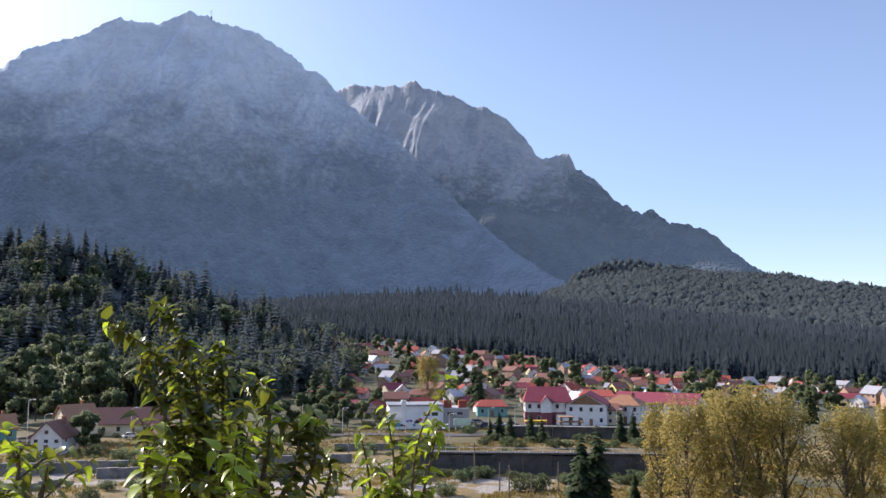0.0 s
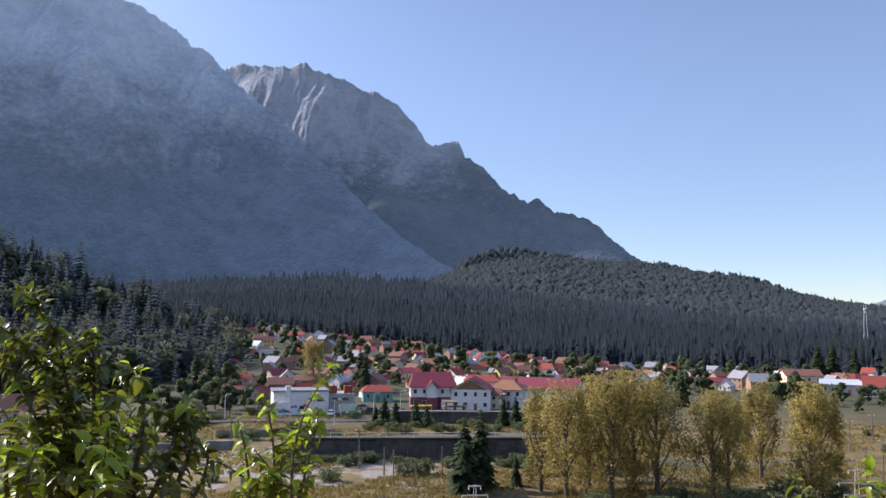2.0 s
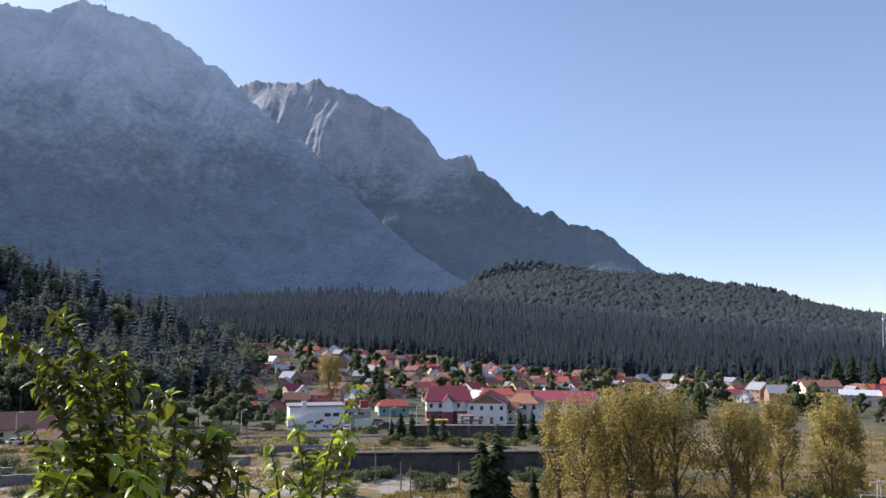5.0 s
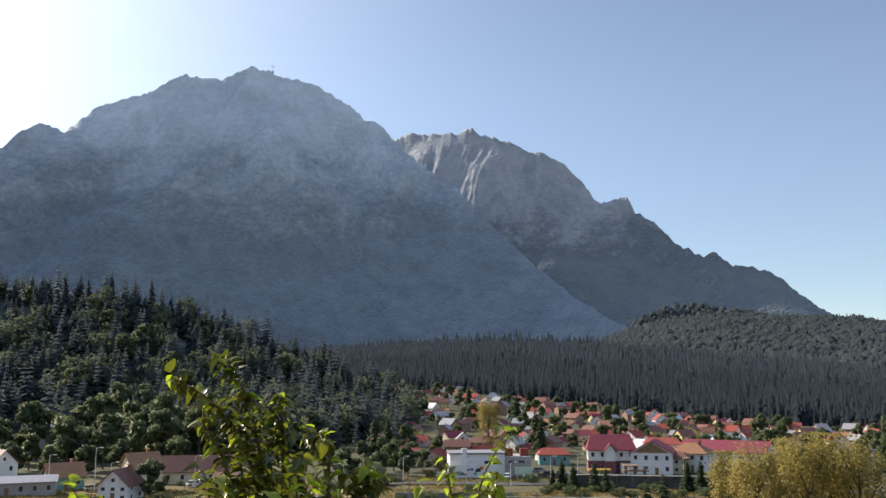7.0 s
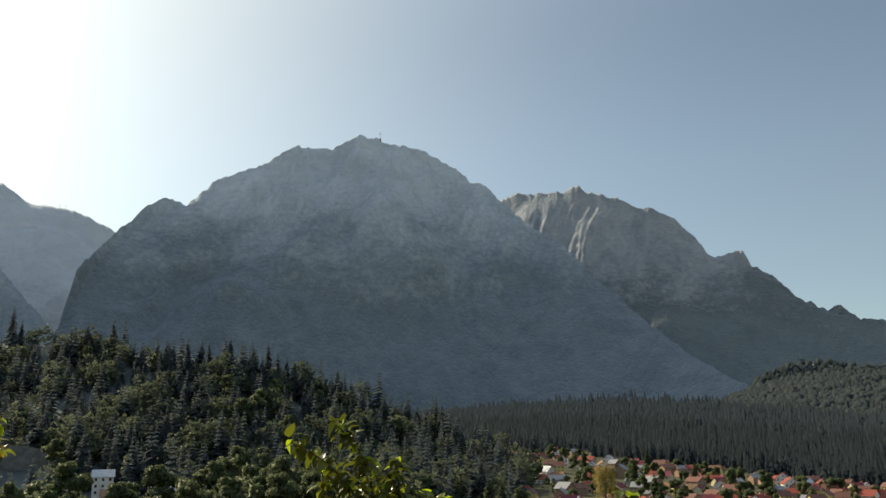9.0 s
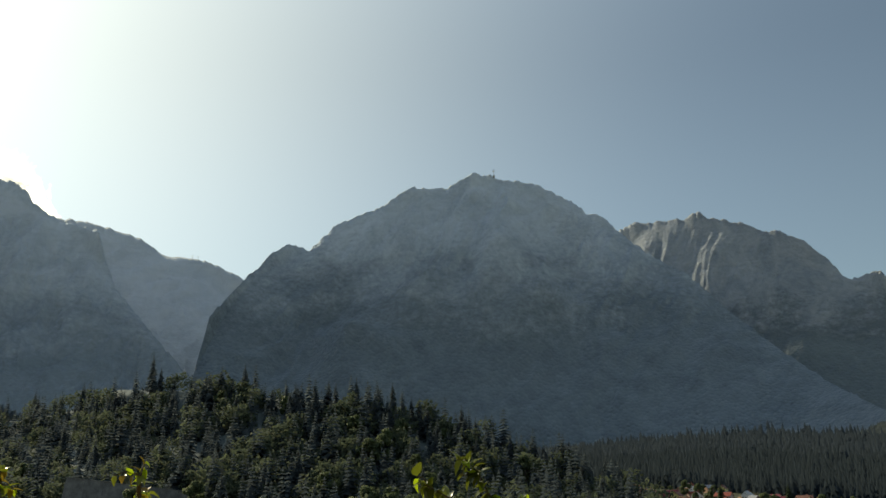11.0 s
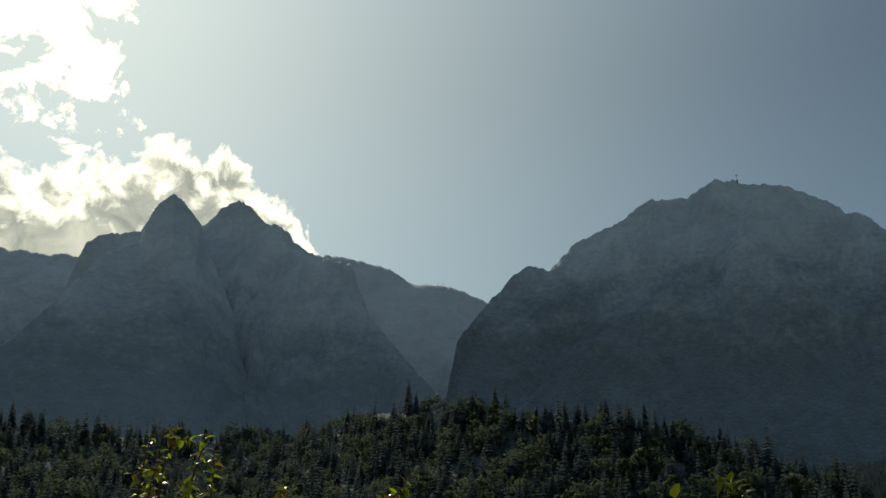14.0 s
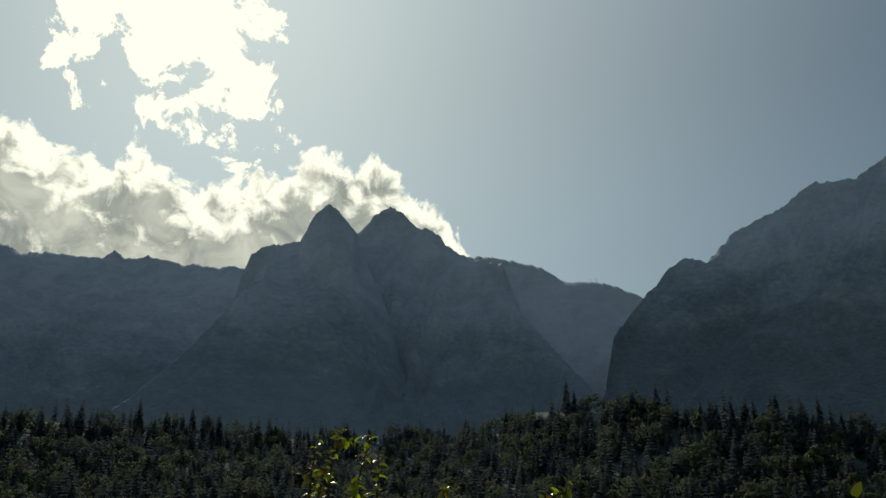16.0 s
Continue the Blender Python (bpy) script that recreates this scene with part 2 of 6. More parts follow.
# needles far paler and bluer than spruce: haze put into their colour
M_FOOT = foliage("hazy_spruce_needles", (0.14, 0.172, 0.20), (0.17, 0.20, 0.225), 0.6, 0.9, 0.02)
# lighter, bluer copy of the lower spruces: haze of distance in its colour
M_MIDWOOD = foliage("hazy_slope_spruce_needles", (0.056, 0.074, 0.090), (0.074, 0.094, 0.108), 0.55, 0.9, 0.02)
M_LEAF = foliage("broad_leaves", (0.078, 0.108, 0.056), (0.15, 0.182, 0.088), 0.5, 0.6, 0.1)
# leaves greyed and lightened for haze, as the ridge spruces are
M_RIDGE_LEAF = foliage("hazy_ridge_broad_leaves", (0.094, 0.116, 0.120), (0.120, 0.140, 0.134), 0.6, 0.9, 0.02)
M_VALLEY_SPRUCE = foliage("valley_spruce_needles", (0.018, 0.030, 0.014), (0.042, 0.058, 0.024), 0.1, 0.75, 0.08)
M_HILL_LEAF = foliage("hill_broad_leaves", (0.070, 0.090, 0.060), (0.122, 0.142, 0.082), 0.5, 0.8, 0.05)
M_LEAF_LIGHT = foliage("pale_broad_leaves", (0.08, 0.115, 0.045), (0.13, 0.16, 0.07), 0.35)
M_POPLAR = foliage("yellowing_poplar_leaves", (0.22, 0.18, 0.05), (0.41, 0.335, 0.105), 0.55)
M_NEAR = foliage("plum_leaves", (0.040, 0.052, 0.010), (0.21, 0.24, 0.022), 0.45, 0.32, 0.5)
M_NEAR_YELLOW = foliage("young_leaves", (0.2, 0.3, 0.015), (0.32, 0.42, 0.025), 0.6, 0.4, 0.5)
M_AUTUMN = foliage("turning_leaves", (0.10, 0.12, 0.015), (0.26, 0.17, 0.02), 0.5, 0.45, 0.4)
M_BARK = mottled("bark", (0.05, 0.04, 0.03), (0.13, 0.105, 0.08), 3.0, 0.95, 6.0, 0.5)
M_TWIG = mottled("twig_bark", (0.06, 0.045, 0.028), (0.12, 0.09, 0.05), 12.0, 0.8)


def ground_material():
    """Dry grass, pale river gravel and bare earth in drifts."""
    m, n, b = material("meadow_and_gravel", 0.97)
    pos = n.add("ShaderNodeNewGeometry").outputs["Position"]
    a, c, f = n.noise(pos, 0.02, 5.0, 0.6, 0.4), n.noise(pos, 0.11, 5.0, 0.65), n.noise(pos, 1.6, 5.0, 0.7)
    dry = n.mix(n.range(n.math("ADD", n.math("MULTIPLY", c, 0.6), n.math("MULTIPLY", f, 0.4)), 0.4, 0.62), (0.055, 0.042, 0.013), (0.21, 0.14, 0.04))
    green = n.mix(n.range(f, 0.4, 0.6), (0.018, 0.026, 0.008), (0.05, 0.054, 0.018))
    dry = n.mix(n.range(a, 0.52, 0.7, smooth=True), dry, green)
    sx = n.add("ShaderNodeSeparateXYZ", {0: pos})
    dry = n.mix(n.math("MULTIPLY", n.range(n.math("ADD", sx.outputs[1], n.math("MULTIPLY", n.math("SUBTRACT", c, 0.5), 90.0)), 222.0, 268.0), 0.85), dry, green)
    gravel = n.mix(n.range(f, 0.35, 0.65), (0.13, 0.115, 0.095), (0.32, 0.29, 0.25))
    # the river bed: a band across the valley some 150 to 190 m off
    band = n.math("ABSOLUTE", n.math("SUBTRACT", n.math("ADD", sx.outputs[1], n.math("MULTIPLY", sx.outputs[0], 0.10)), 172.0))
    band = n.math("ADD", band, n.math("MULTIPLY", n.math("SUBTRACT", c, 0.5), 150.0))
    band = n.math("ADD", band, n.range(sx.outputs[0], 10.0, 60.0, 0.0, 40.0))
    col = n.mix(n.range(band, 4.0, 17.0, 1.0, 0.0, True), dry, gravel)
    n.t.links.new(col, b.inputs["Base Color"])
    bp = n.add("ShaderNodeBump", {"Height": f, "Strength": 0.6, "Distance": 0.35})
    n.t.links.new(bp.outputs[0], b.inputs["Normal"])
    return m


M_GROUND = ground_material()


# ---------------------------------------------------------------- builders
def hashed(ix, iy, seed):
    v = (ix.astype(np.int64) * 374761393 + iy.astype(np.int64) * 668265263 + seed * 974634777) & 0x7FFFFFFF
    v = ((v ^ (v >> 13)) * 1274126177) & 0x7FFFFFFF
    return ((v ^ (v >> 16)) & 0xFFFF) / 65535.0


def vnoise(x, y, seed=0):
    ix, iy = np.floor(x), np.floor(y)
    fx, fy = x - ix, y - iy
    fx, fy = fx * fx * (3 - 2 * fx), fy * fy * (3 - 2 * fy)
    a, b = hashed(ix, iy, seed), hashed(ix + 1, iy, seed)
    c, d = hashed(ix, iy + 1, seed), hashed(ix + 1, iy + 1, seed)
    return (a + (b - a) * fx) * (1 - fy) + (c + (d - c) * fx) * fy


def fbm(x, y, seed=0, octaves=5, gain=0.5, ridged=False):
    s, amp, tot = 0.0, 1.0, 0.0
    for o in range(octaves):
        v = vnoise(x * 2 ** o, y * 2 ** o, seed + o)
        s = s + amp * (1 - np.abs(2 * v - 1) if ridged else v)
        tot += amp
        amp *= gain
    return s / tot


def smooth(v, a, b):
    t = np.clip((v - a) / (b - a), 0, 1)
    return t * t * (3 - 2 * t)


def polar(a, r):
    a = np.radians(a)
    return -np.sin(a) * r, np.cos(a) * r


def mesh_object(name, verts, faces, mats, parent=None, smooth_shade=False, mat_index=None):
    me = bpy.data.meshes.new(name)
    me.from_pydata([tuple(v) for v in verts], [], faces if isinstance(faces, list) else faces.tolist())
    for m in (mats if isinstance(mats, (list, tuple)) else [mats]):
        me.materials.append(m)
    if smooth_shade:
        me.polygons.foreach_set("use_smooth", [True] * len(me.polygons))
    if mat_index is not None:
        me.polygons.foreach_set("material_index", mat_index)
    me.update()
    ob = new(name, me)
    if parent:
        ob.parent = parent
    return ob


def part(name, bm, mat, parent, label="", flat=True):
    me = bpy.data.meshes.new(name)
    bm.to_mesh(me)
    bm.free()
    me.materials.append(mat)
    ob = new(name, me)
    ob.parent = parent
    if not flat:
        me.polygons.foreach_set("use_smooth", [True] * len(me.polygons))
    return tagged(ob, label)


def thing(name, m, label, category, group="", kind=""):
    e = new(name)
    e.matrix_world = m
    e.empty_display_size = 0.2
    return tagged(e, label, category, group, kind)


def grid_faces(nu, nv):
    i = np.arange(nu - 1)[:, None] * nv + np.arange(nv - 1)[None, :]
    i = i.ravel()
    return np.stack([i, i + nv, i + nv + 1, i + 1], 1)


# ---------------------------------------------------------------- ground
EYE = 27.0
TOWN_SLOPE = ([-60, -20, -12, -4, 4, 12, 80], [0.004, 0.004, 0.012, 0.04, 0.062, 0.062, 0.062])


def ground_z(a, r):
    """Height of the valley floor at an azimuth (degrees to the left) and distance."""
    a, r = np.asarray(a, float), np.asarray(r, float)
    off = np.abs((a - 17 + 180) % 360 - 180)
    front = 1 - smooth(off, 80, 125)
    near = 25.3 - 0.45 * np.minimum(r, 9) - 0.38 * np.maximum(r - 9, 0)
    soft = 6.0
    z = np.where(near > 40, near, soft * np.log1p(np.exp(np.clip(near / soft, -30, 30)))) - 0.2
    z = np.minimum(z, 25.3)
    z = z + np.maximum(r - 330, 0).clip(0, 420) * np.interp(a, *TOWN_SLOPE)
    z = z + np.maximum(r - 750, 0) * 0.02
    x, y = polar(a, r)
    z = z + (fbm(x / 30, y / 30, 3, 3) - 0.5) * 1.6 * smooth(r, 60, 130) * (1 - smooth(r, 240, 330))
    back = 25.3 + 0.22 * np.minimum(r, 700) + (fbm(x / 90, y / 90, 8, 4) - 0.5) * 14 * smooth(r, 10, 120)
    return z * front + back * (1 - front)


az_g = np.linspace(-180, 180, 361)
r_g = np.concatenate([[0.05], np.geomspace(1.0, 4900, 170)])
ga, gr = np.meshgrid(az_g, r_g, indexing="ij")
gx, gy = polar(ga, gr)
ground = mesh_object("ground", np.stack([gx, gy, ground_z(ga, gr)], -1).reshape(-1, 3), grid_faces(361, 171), M_GROUND, None, True)
tagged(ground, "dry grass, gravel and meadow of the valley floor", "ground", kind="structure")


# ---------------------------------------------------------------- mountains
def massif(name, crest, dist, foot, label, mat, seed, power=1.5, gully=0.10, jag=0.0, steps=(420, 120), drop=0.0, category="mountain", wave=9.0, back=0.45, rough=3.1, lip=0.05):
    """A mountain between its foot and its crest line. crest: azimuth and elevation of control points on the crest in degrees;
    dist, foot: distances of crest and foot by azimuth; gullies and ribs run down the face."""
    ca, ce = zip(*crest)
    nu, nv = steps
    a = np.linspace(ca[0], ca[-1], nu)
    e = np.interp(a, ca, ce)
    k = np.exp(-0.5 * (np.arange(-60, 61) / 22.0) ** 2)
    D, F = (np.convolve(np.pad(np.interp(a, *q), 60, mode="edge"), k / k.sum(), "valid") for q in (dist, foot))
    zc = EYE + D * np.tan(np.radians(e)) + (fbm(a * rough, a * 0 + seed, seed, 3, 0.6) - 0.5) * jag - drop
    zf = ground_z(a, F) - 4
    zc = np.maximum(zc, zf + 1)
    s = np.concatenate([np.linspace(0, 1, nv - 12), 1 + np.linspace(0.004, back, 12)])
    S, A = np.meshgrid(s, a)
    front = np.clip(S, 0, 1)
    g = 0.35 * front + 0.65 * front ** power
    r = F[:, None] + (D - F)[:, None] * S
    zs = np.convolve(np.pad(zc, 60, mode="edge"), k / k.sum(), "valid")
    w = smooth(1 - S, 0.0, lip)
    H = zc[:, None] * (1 - w) + zs[:, None] * w - zf[:, None]
    u, v = A / 57.3 * D[:, None] / 1000, r / 1000
    warp = fbm(u * 1.4, v * 1.4, seed + 20, 3) * 2.2
    ribs = fbm(u * wave / 4 + warp, v * wave / 6 + warp * 0.5, seed + 7, 5, 0.42, True)
    fine = fbm(u * wave * 1.6, v * wave * 1.6, seed + 11, 4, 0.6)
    env = np.sin(np.pi * np.clip(front, 0, 1) ** 0.9) ** 0.8
    crag = fbm(u * wave * 0.9 + v * wave * 0.5 + warp, v * wave * 0.35 - u * wave * 0.2, seed + 41, 5, 0.6, True)
    env2 = smooth(front, 0.25, 0.6) * smooth(1 - front, 0.0, 0.12)
    z = zf[:, None] + H * g + H * min(gully, 0.12) * 0.85 * env2 * (crag - 0.6) + H * gully * env * (ribs - 0.62) + H * min(gully, 0.12) * 0.22 * env * (fine - 0.5)
    z = np.where(S > 1, zf[:, None] + H * (1 - (S - 1) / back * min(0.7, back * 1.6)), z)
    wander = (fbm(u * 2.2, v * 2.2, seed + 31, 4) - 0.5) * 1.4 * smooth(1 - front, 0.0, 0.3) * smooth(front, 0.0, 0.15)
    x, y = polar(A + wander, r)
    ob = mesh_object(name, np.stack([x, y, z], -1).reshape(-1, 3), grid_faces(nu, nv), mat, None, True)
    tagged(ob, label, category, kind="structure")
    return dict(a=a, s=s, x=x, y=y, z=z, r=r, ob=ob)


MAIN = [(-11.4, 1.93), (-8.2, 3.22), (-6.5, 4.14), (-4.3, 5.69), (-1.7, 7.91), (0.9, 10.40), (3.1, 12.74), (5.4, 14.14), (7.2, 15.79),
        (8.0, 16.65), (9.1, 16.95), (10.1, 17.82), (11.3, 18.52), (12.6, 19.05), (14.6, 19.40), (15.2, 19.68), (16.0, 19.73), (16.5, 20.04),
        (17.5, 19.51), (18.5, 18.93), (20.6, 19.07), (21.4, 18.85), (22.6, 18.0), (23.5, 17.52), (24.7, 17.19), (26.0, 16.61), (27.2, 15.39),
        (27.7, 14.91), (28.5, 15.35), (29.2, 15.30), (30.2, 14.63), (31.1, 13.70), (31.8, 13.06), (33.0, 11.74), (33.9, 10.53), (34.7, 7.0), (35.6, 2.5)]
SECOND = [(-22.2, 2.84), (-20.1, 3.91), (-19.3, 4.35), (-17.7, 5.72), (-16.4, 6.75), (-14.5, 7.13), (-13.5, 7.98), (-12.8, 7.72), (-11.9, 8.21),
          (-11.2, 8.48), (-10.2, 9.70), (-8.7, 10.75), (-8.2, 11.56), (-7.5, 11.58), (-6.4, 11.24), (-5.4, 12.70), (-4.3, 13.91), (-2.8, 14.72),
          (-1.9, 14.73), (-0.6, 15.45), (1.4, 15.98), (1.9, 16.40), (2.6, 16.08), (4.6, 16.04), (6.1, 16.08), (6.9, 15.77), (7.4, 15.0), (8.0, 12.0), (8.8, 6.0)]
EAST = [(-60.0, 1.5), (-36.9, 0.70), (-32.7, 1.04), (-30.8, 1.21), (-29.5, 1.56), (-27.5, 2.62), (-25.2, 3.24), (-23.4, 3.18), (-21.3, 3.88), (-19.3, 3.86),
        (-17.0, 3.92), (-15.0, 4.38), (-12.5, 4.86), (-10.8, 4.89), (-9.0, 4.30), (-7.9, 3.40), (-5.7, 2.4), (-4.0, 1.4), (-2.0, 0.3)]
FAR_EAST = [(-60.0, 2.2), (-42.0, 1.6), (-36.9, 1.42), (-34.1, 1.47), (-33.0, 1.10), (-31.7, 0.53), (-29.0, 0.2)]
VALLEY_HEAD = [(31.3, 9.0), (31.7, 12.9), (32.0, 13.11), (33.2, 13.65), (34.3, 14.14), (36.8, 14.26), (37.4, 14.64), (38.3, 15.23), (40.2, 15.73), (42.1, 16.07), (43.6, 16.09), (46.5, 16.0)]
TWIN = [(33.5, 3.0), (35.0, 7.02), (37.1, 9.21), (39.7, 12.17), (40.4, 14.01), (40.9, 15.60), (43.2, 15.90), (44.0, 16.46), (44.7, 16.80), (45.3, 17.58), (46.2, 18.02),
        (46.4, 17.87), (46.8, 18.13), (47.8, 19.04), (48.6, 19.33), (49.7, 18.72), (50.3, 17.91), (50.8, 17.53), (51.0, 17.78), (52.0, 18.96),
        (52.7, 19.44), (53.6, 18.79), (54.1, 17.90), (54.6, 16.94), (55.7, 16.71), (56.8, 16.51), (57.7, 15.93), (58.2, 14.9), (58.8, 12.5), (60.0, 8.0), (62.0, 3.0)]
TWIN_LEFT = [(46.3, 7.03), (47.4, 9.36), (48.5, 12.26), (50.3, 16.08), (51.0, 17.78), (52.0, 18.96), (52.7, 19.44), (53.6, 18.79), (54.1, 17.90), (54.6, 16.32), (56.8, 15.25), (59.1, 12.35), (61.4, 9.79), (64.5, 6.76), (67.0, 4.8), (70.0, 3.0), (73.0, 1.5)]
WEST = [(54.0, 14.0), (58.2, 15.11), (60.7, 15.00), (62.5, 15.17), (64.2, 15.38), (65.6, 15.20), (66.2, 15.63), (66.9, 15.15), (68.9, 15.12), (70.2, 15.09),
        (71.4, 14.95), (72.7, 15.35), (80.0, 17.0), (95.0, 14.0)]
HILL = [(5.5, -4.6), (6.7, -3.44), (8.1, -1.11), (10.3, 0.68), (12.1, 2.1), (14.8, 3.51), (18.3, 4.75), (21.5, 5.9), (27.3, 6.6), (32.3, 6.7),
        (35.2, 7.0), (39.0, 6.95), (41.9, 5.5), (44.5, 4.9), (48.1, 5.0), (55.2, 5.23), (58.7, 5.53), (63.7, 5.77), (68.5, 6.11), (80.0, 6.5), (100.0, 6.0)]
FOREST = [(-60.0, -1.0), (-36.0, -0.9), (-31.0, -0.7), (-27.0, -0.2), (-20.0, 0.55), (-10.0, 1.85), (-4.0, 2.75), (2.0, 2.95), (10.0, 2.2), (24.0, 1.0), (40.0, 0.8)]

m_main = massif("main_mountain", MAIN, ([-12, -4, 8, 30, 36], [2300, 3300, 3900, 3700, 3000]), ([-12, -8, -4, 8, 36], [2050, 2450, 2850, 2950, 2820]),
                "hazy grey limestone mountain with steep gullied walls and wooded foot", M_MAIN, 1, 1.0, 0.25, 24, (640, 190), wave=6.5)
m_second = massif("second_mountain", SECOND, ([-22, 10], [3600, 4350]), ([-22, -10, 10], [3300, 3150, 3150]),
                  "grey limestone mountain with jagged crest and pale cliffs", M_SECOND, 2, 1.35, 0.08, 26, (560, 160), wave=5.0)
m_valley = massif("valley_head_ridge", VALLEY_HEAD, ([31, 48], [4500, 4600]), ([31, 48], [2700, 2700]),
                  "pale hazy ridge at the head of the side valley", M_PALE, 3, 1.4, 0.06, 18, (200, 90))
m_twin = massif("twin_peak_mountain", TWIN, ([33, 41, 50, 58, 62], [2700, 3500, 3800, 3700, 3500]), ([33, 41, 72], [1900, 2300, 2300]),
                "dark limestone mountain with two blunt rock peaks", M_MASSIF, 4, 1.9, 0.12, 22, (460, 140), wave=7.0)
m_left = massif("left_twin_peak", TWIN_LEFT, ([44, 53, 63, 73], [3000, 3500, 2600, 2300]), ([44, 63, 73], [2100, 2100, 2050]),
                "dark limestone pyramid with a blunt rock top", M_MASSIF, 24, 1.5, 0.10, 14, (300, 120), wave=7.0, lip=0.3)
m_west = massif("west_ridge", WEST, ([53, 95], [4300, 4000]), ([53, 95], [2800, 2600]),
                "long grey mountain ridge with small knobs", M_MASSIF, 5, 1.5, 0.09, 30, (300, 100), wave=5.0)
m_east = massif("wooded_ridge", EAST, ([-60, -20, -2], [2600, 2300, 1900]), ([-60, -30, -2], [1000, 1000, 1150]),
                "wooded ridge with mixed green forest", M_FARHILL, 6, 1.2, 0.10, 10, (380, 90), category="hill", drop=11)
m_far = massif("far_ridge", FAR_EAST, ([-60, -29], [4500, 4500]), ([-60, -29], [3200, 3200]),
               "low wooded ridge far away, coloured pale blue for haze", M_FARHILL, 7, 1.2, 0.08, 20, (120, 40), category="hill")
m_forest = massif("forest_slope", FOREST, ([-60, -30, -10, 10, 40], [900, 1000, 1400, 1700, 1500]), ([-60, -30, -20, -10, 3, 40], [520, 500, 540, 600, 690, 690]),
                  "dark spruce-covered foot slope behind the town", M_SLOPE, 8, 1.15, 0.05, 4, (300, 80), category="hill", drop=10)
m_hill = massif("forest_hill", HILL, ([5, 12, 36, 40, 46, 52, 58, 100], [480, 560, 560, 620, 950, 950, 700, 600]), ([5, 12, 24, 36, 100], [380, 330, 330, 330, 340]),
                "steep wooded hill beside the valley", M_WOODHILL, 9, 2.0, 0.10, 0, (300, 70), drop=11, category="hill")


# ---------------------------------------------------------------- builders of things
def fast_mesh(name, verts, faces, mats, k=3, mat_index=None, smooth_shade=False):
    """A mesh from arrays, all faces with k corners."""
    me = bpy.data.meshes.new(name)
    me.vertices.add(len(verts))
    me.vertices.foreach_set("co", np.asarray(verts, np.float32).ravel())
    me.loops.add(faces.size)
    me.loops.foreach_set("vertex_index", np.asarray(faces, np.int32).ravel())
    me.polygons.add(len(faces))
    me.polygons.foreach_set("loop_start", np.arange(0, faces.size, k, dtype=np.int32))
    for m in mats:
        me.materials.append(m)
    if mat_index is not None:
        me.polygons.foreach_set("material_index", np.asarray(mat_index, np.int32))
    if smooth_shade:
        me.polygons.foreach_set("use_smooth", [True] * len(faces))
    me.update(calc_edges=True)
    return me


def soft_mesh(name, verts, faces, normals, mats, mat_index=None):
    """Foliage that is shaded as one soft mass: its normals follow the crown, and its faces turn outwards."""
    n = normals / (np.linalg.norm(normals, axis=1)[:, None] + 1e-9)
    v = np.asarray(verts, float)
    face_n = np.cross(v[faces[:, 1]] - v[faces[:, 0]], v[faces[:, 2]] - v[faces[:, 0]])
    flip = (face_n * (n[faces[:, 0]] + n[faces[:, 1]] + n[faces[:, 2]])).sum(1) < 0
    faces = np.where(flip[:, None], faces[:, ::-1], faces)
    me = fast_mesh(name, v, faces, mats, 3, mat_index, True)
    me.normals_split_custom_set_from_vertices(n.tolist())
    return me


def place(a, d, turn=0.0, up=0.0):
    """The pose of a thing on the valley floor at azimuth a and distance d, its front to the eye, then turned."""
    x, y = polar(a, d)
    return pose(float(x), float(y), float(ground_z(a, d)) + up, 0, 0, a + turn)


def box(bm, x0, x1, y0, y1, z0, z1, bevel=0.0):
    m = Matrix.LocRotScale(((x0 + x1) / 2, (y0 + y1) / 2, (z0 + z1) / 2), None, (x1 - x0, y1 - y0, z1 - z0))
    r = bmesh.ops.create_cube(bm, size=1.0, matrix=m)
    if bevel:
        ed = {e for v in r["verts"] for e in v.link_edges}
        bmesh.ops.bevel(bm, geom=list(ed), offset=bevel, segments=1, affect="EDGES")
    return bm


def solid(points, faces):
    bm = bmesh.new()
    vs = [bm.verts.new(p) for p in points]
    for f in faces:
        bm.faces.new([vs[i] for i in f])
    bmesh.ops.recalc_face_normals(bm, faces=bm.faces)
    return bm


def tube(bm, pts, radii, sides=7):
    """A tapered tube along points."""
    rings = []
    for i, p in enumerate(pts):
        p = Vector(p)
        d = (Vector(pts[min(i + 1, len(pts) - 1)]) - Vector(pts[max(i - 1, 0)])).normalized()
        q = d.to_track_quat("Z", "Y")
        rings.append([bm.verts.new(p + q @ Vector((math.cos(t) * radii[i], math.sin(t) * radii[i], 0)))
                      for t in (2 * math.pi * k / sides for k in range(sides))])
    for r0, r1 in zip(rings, rings[1:]):
        for k in range(sides):
            bm.faces.new((r0[k], r0[(k + 1) % sides], r1[(k + 1) % sides], r1[k]))
    bm.faces.new(rings[-1])
    bm.faces.new(rings[0][::-1])
    return bm


def surface(mf, a, s):
    """Place on a massif's face at azimuth a and share s of the way from foot to crest."""
    nv = mf["z"].shape[1] - 12
    i = np.clip((a - mf["a"][0]) / (mf["a"][-1] - mf["a"][0]) * (len(mf["a"]) - 1), 0, len(mf["a"]) - 1.001)
    j = np.clip(s * (nv - 1), 0, nv - 1.001)
    i0, j0 = i.astype(int), j.astype(int)
    fi, fj = i - i0, j - j0

    def lerp(g):
        return (g[i0, j0] * (1 - fi) + g[i0 + 1, j0] * fi) * (1 - fj) + (g[i0, j0 + 1] * (1 - fi) + g[i0 + 1, j0 + 1] * fi) * fj

    return np.stack([lerp(mf["x"]), lerp(mf["y"]), lerp(mf["z"])], -1), lerp(mf["r"])


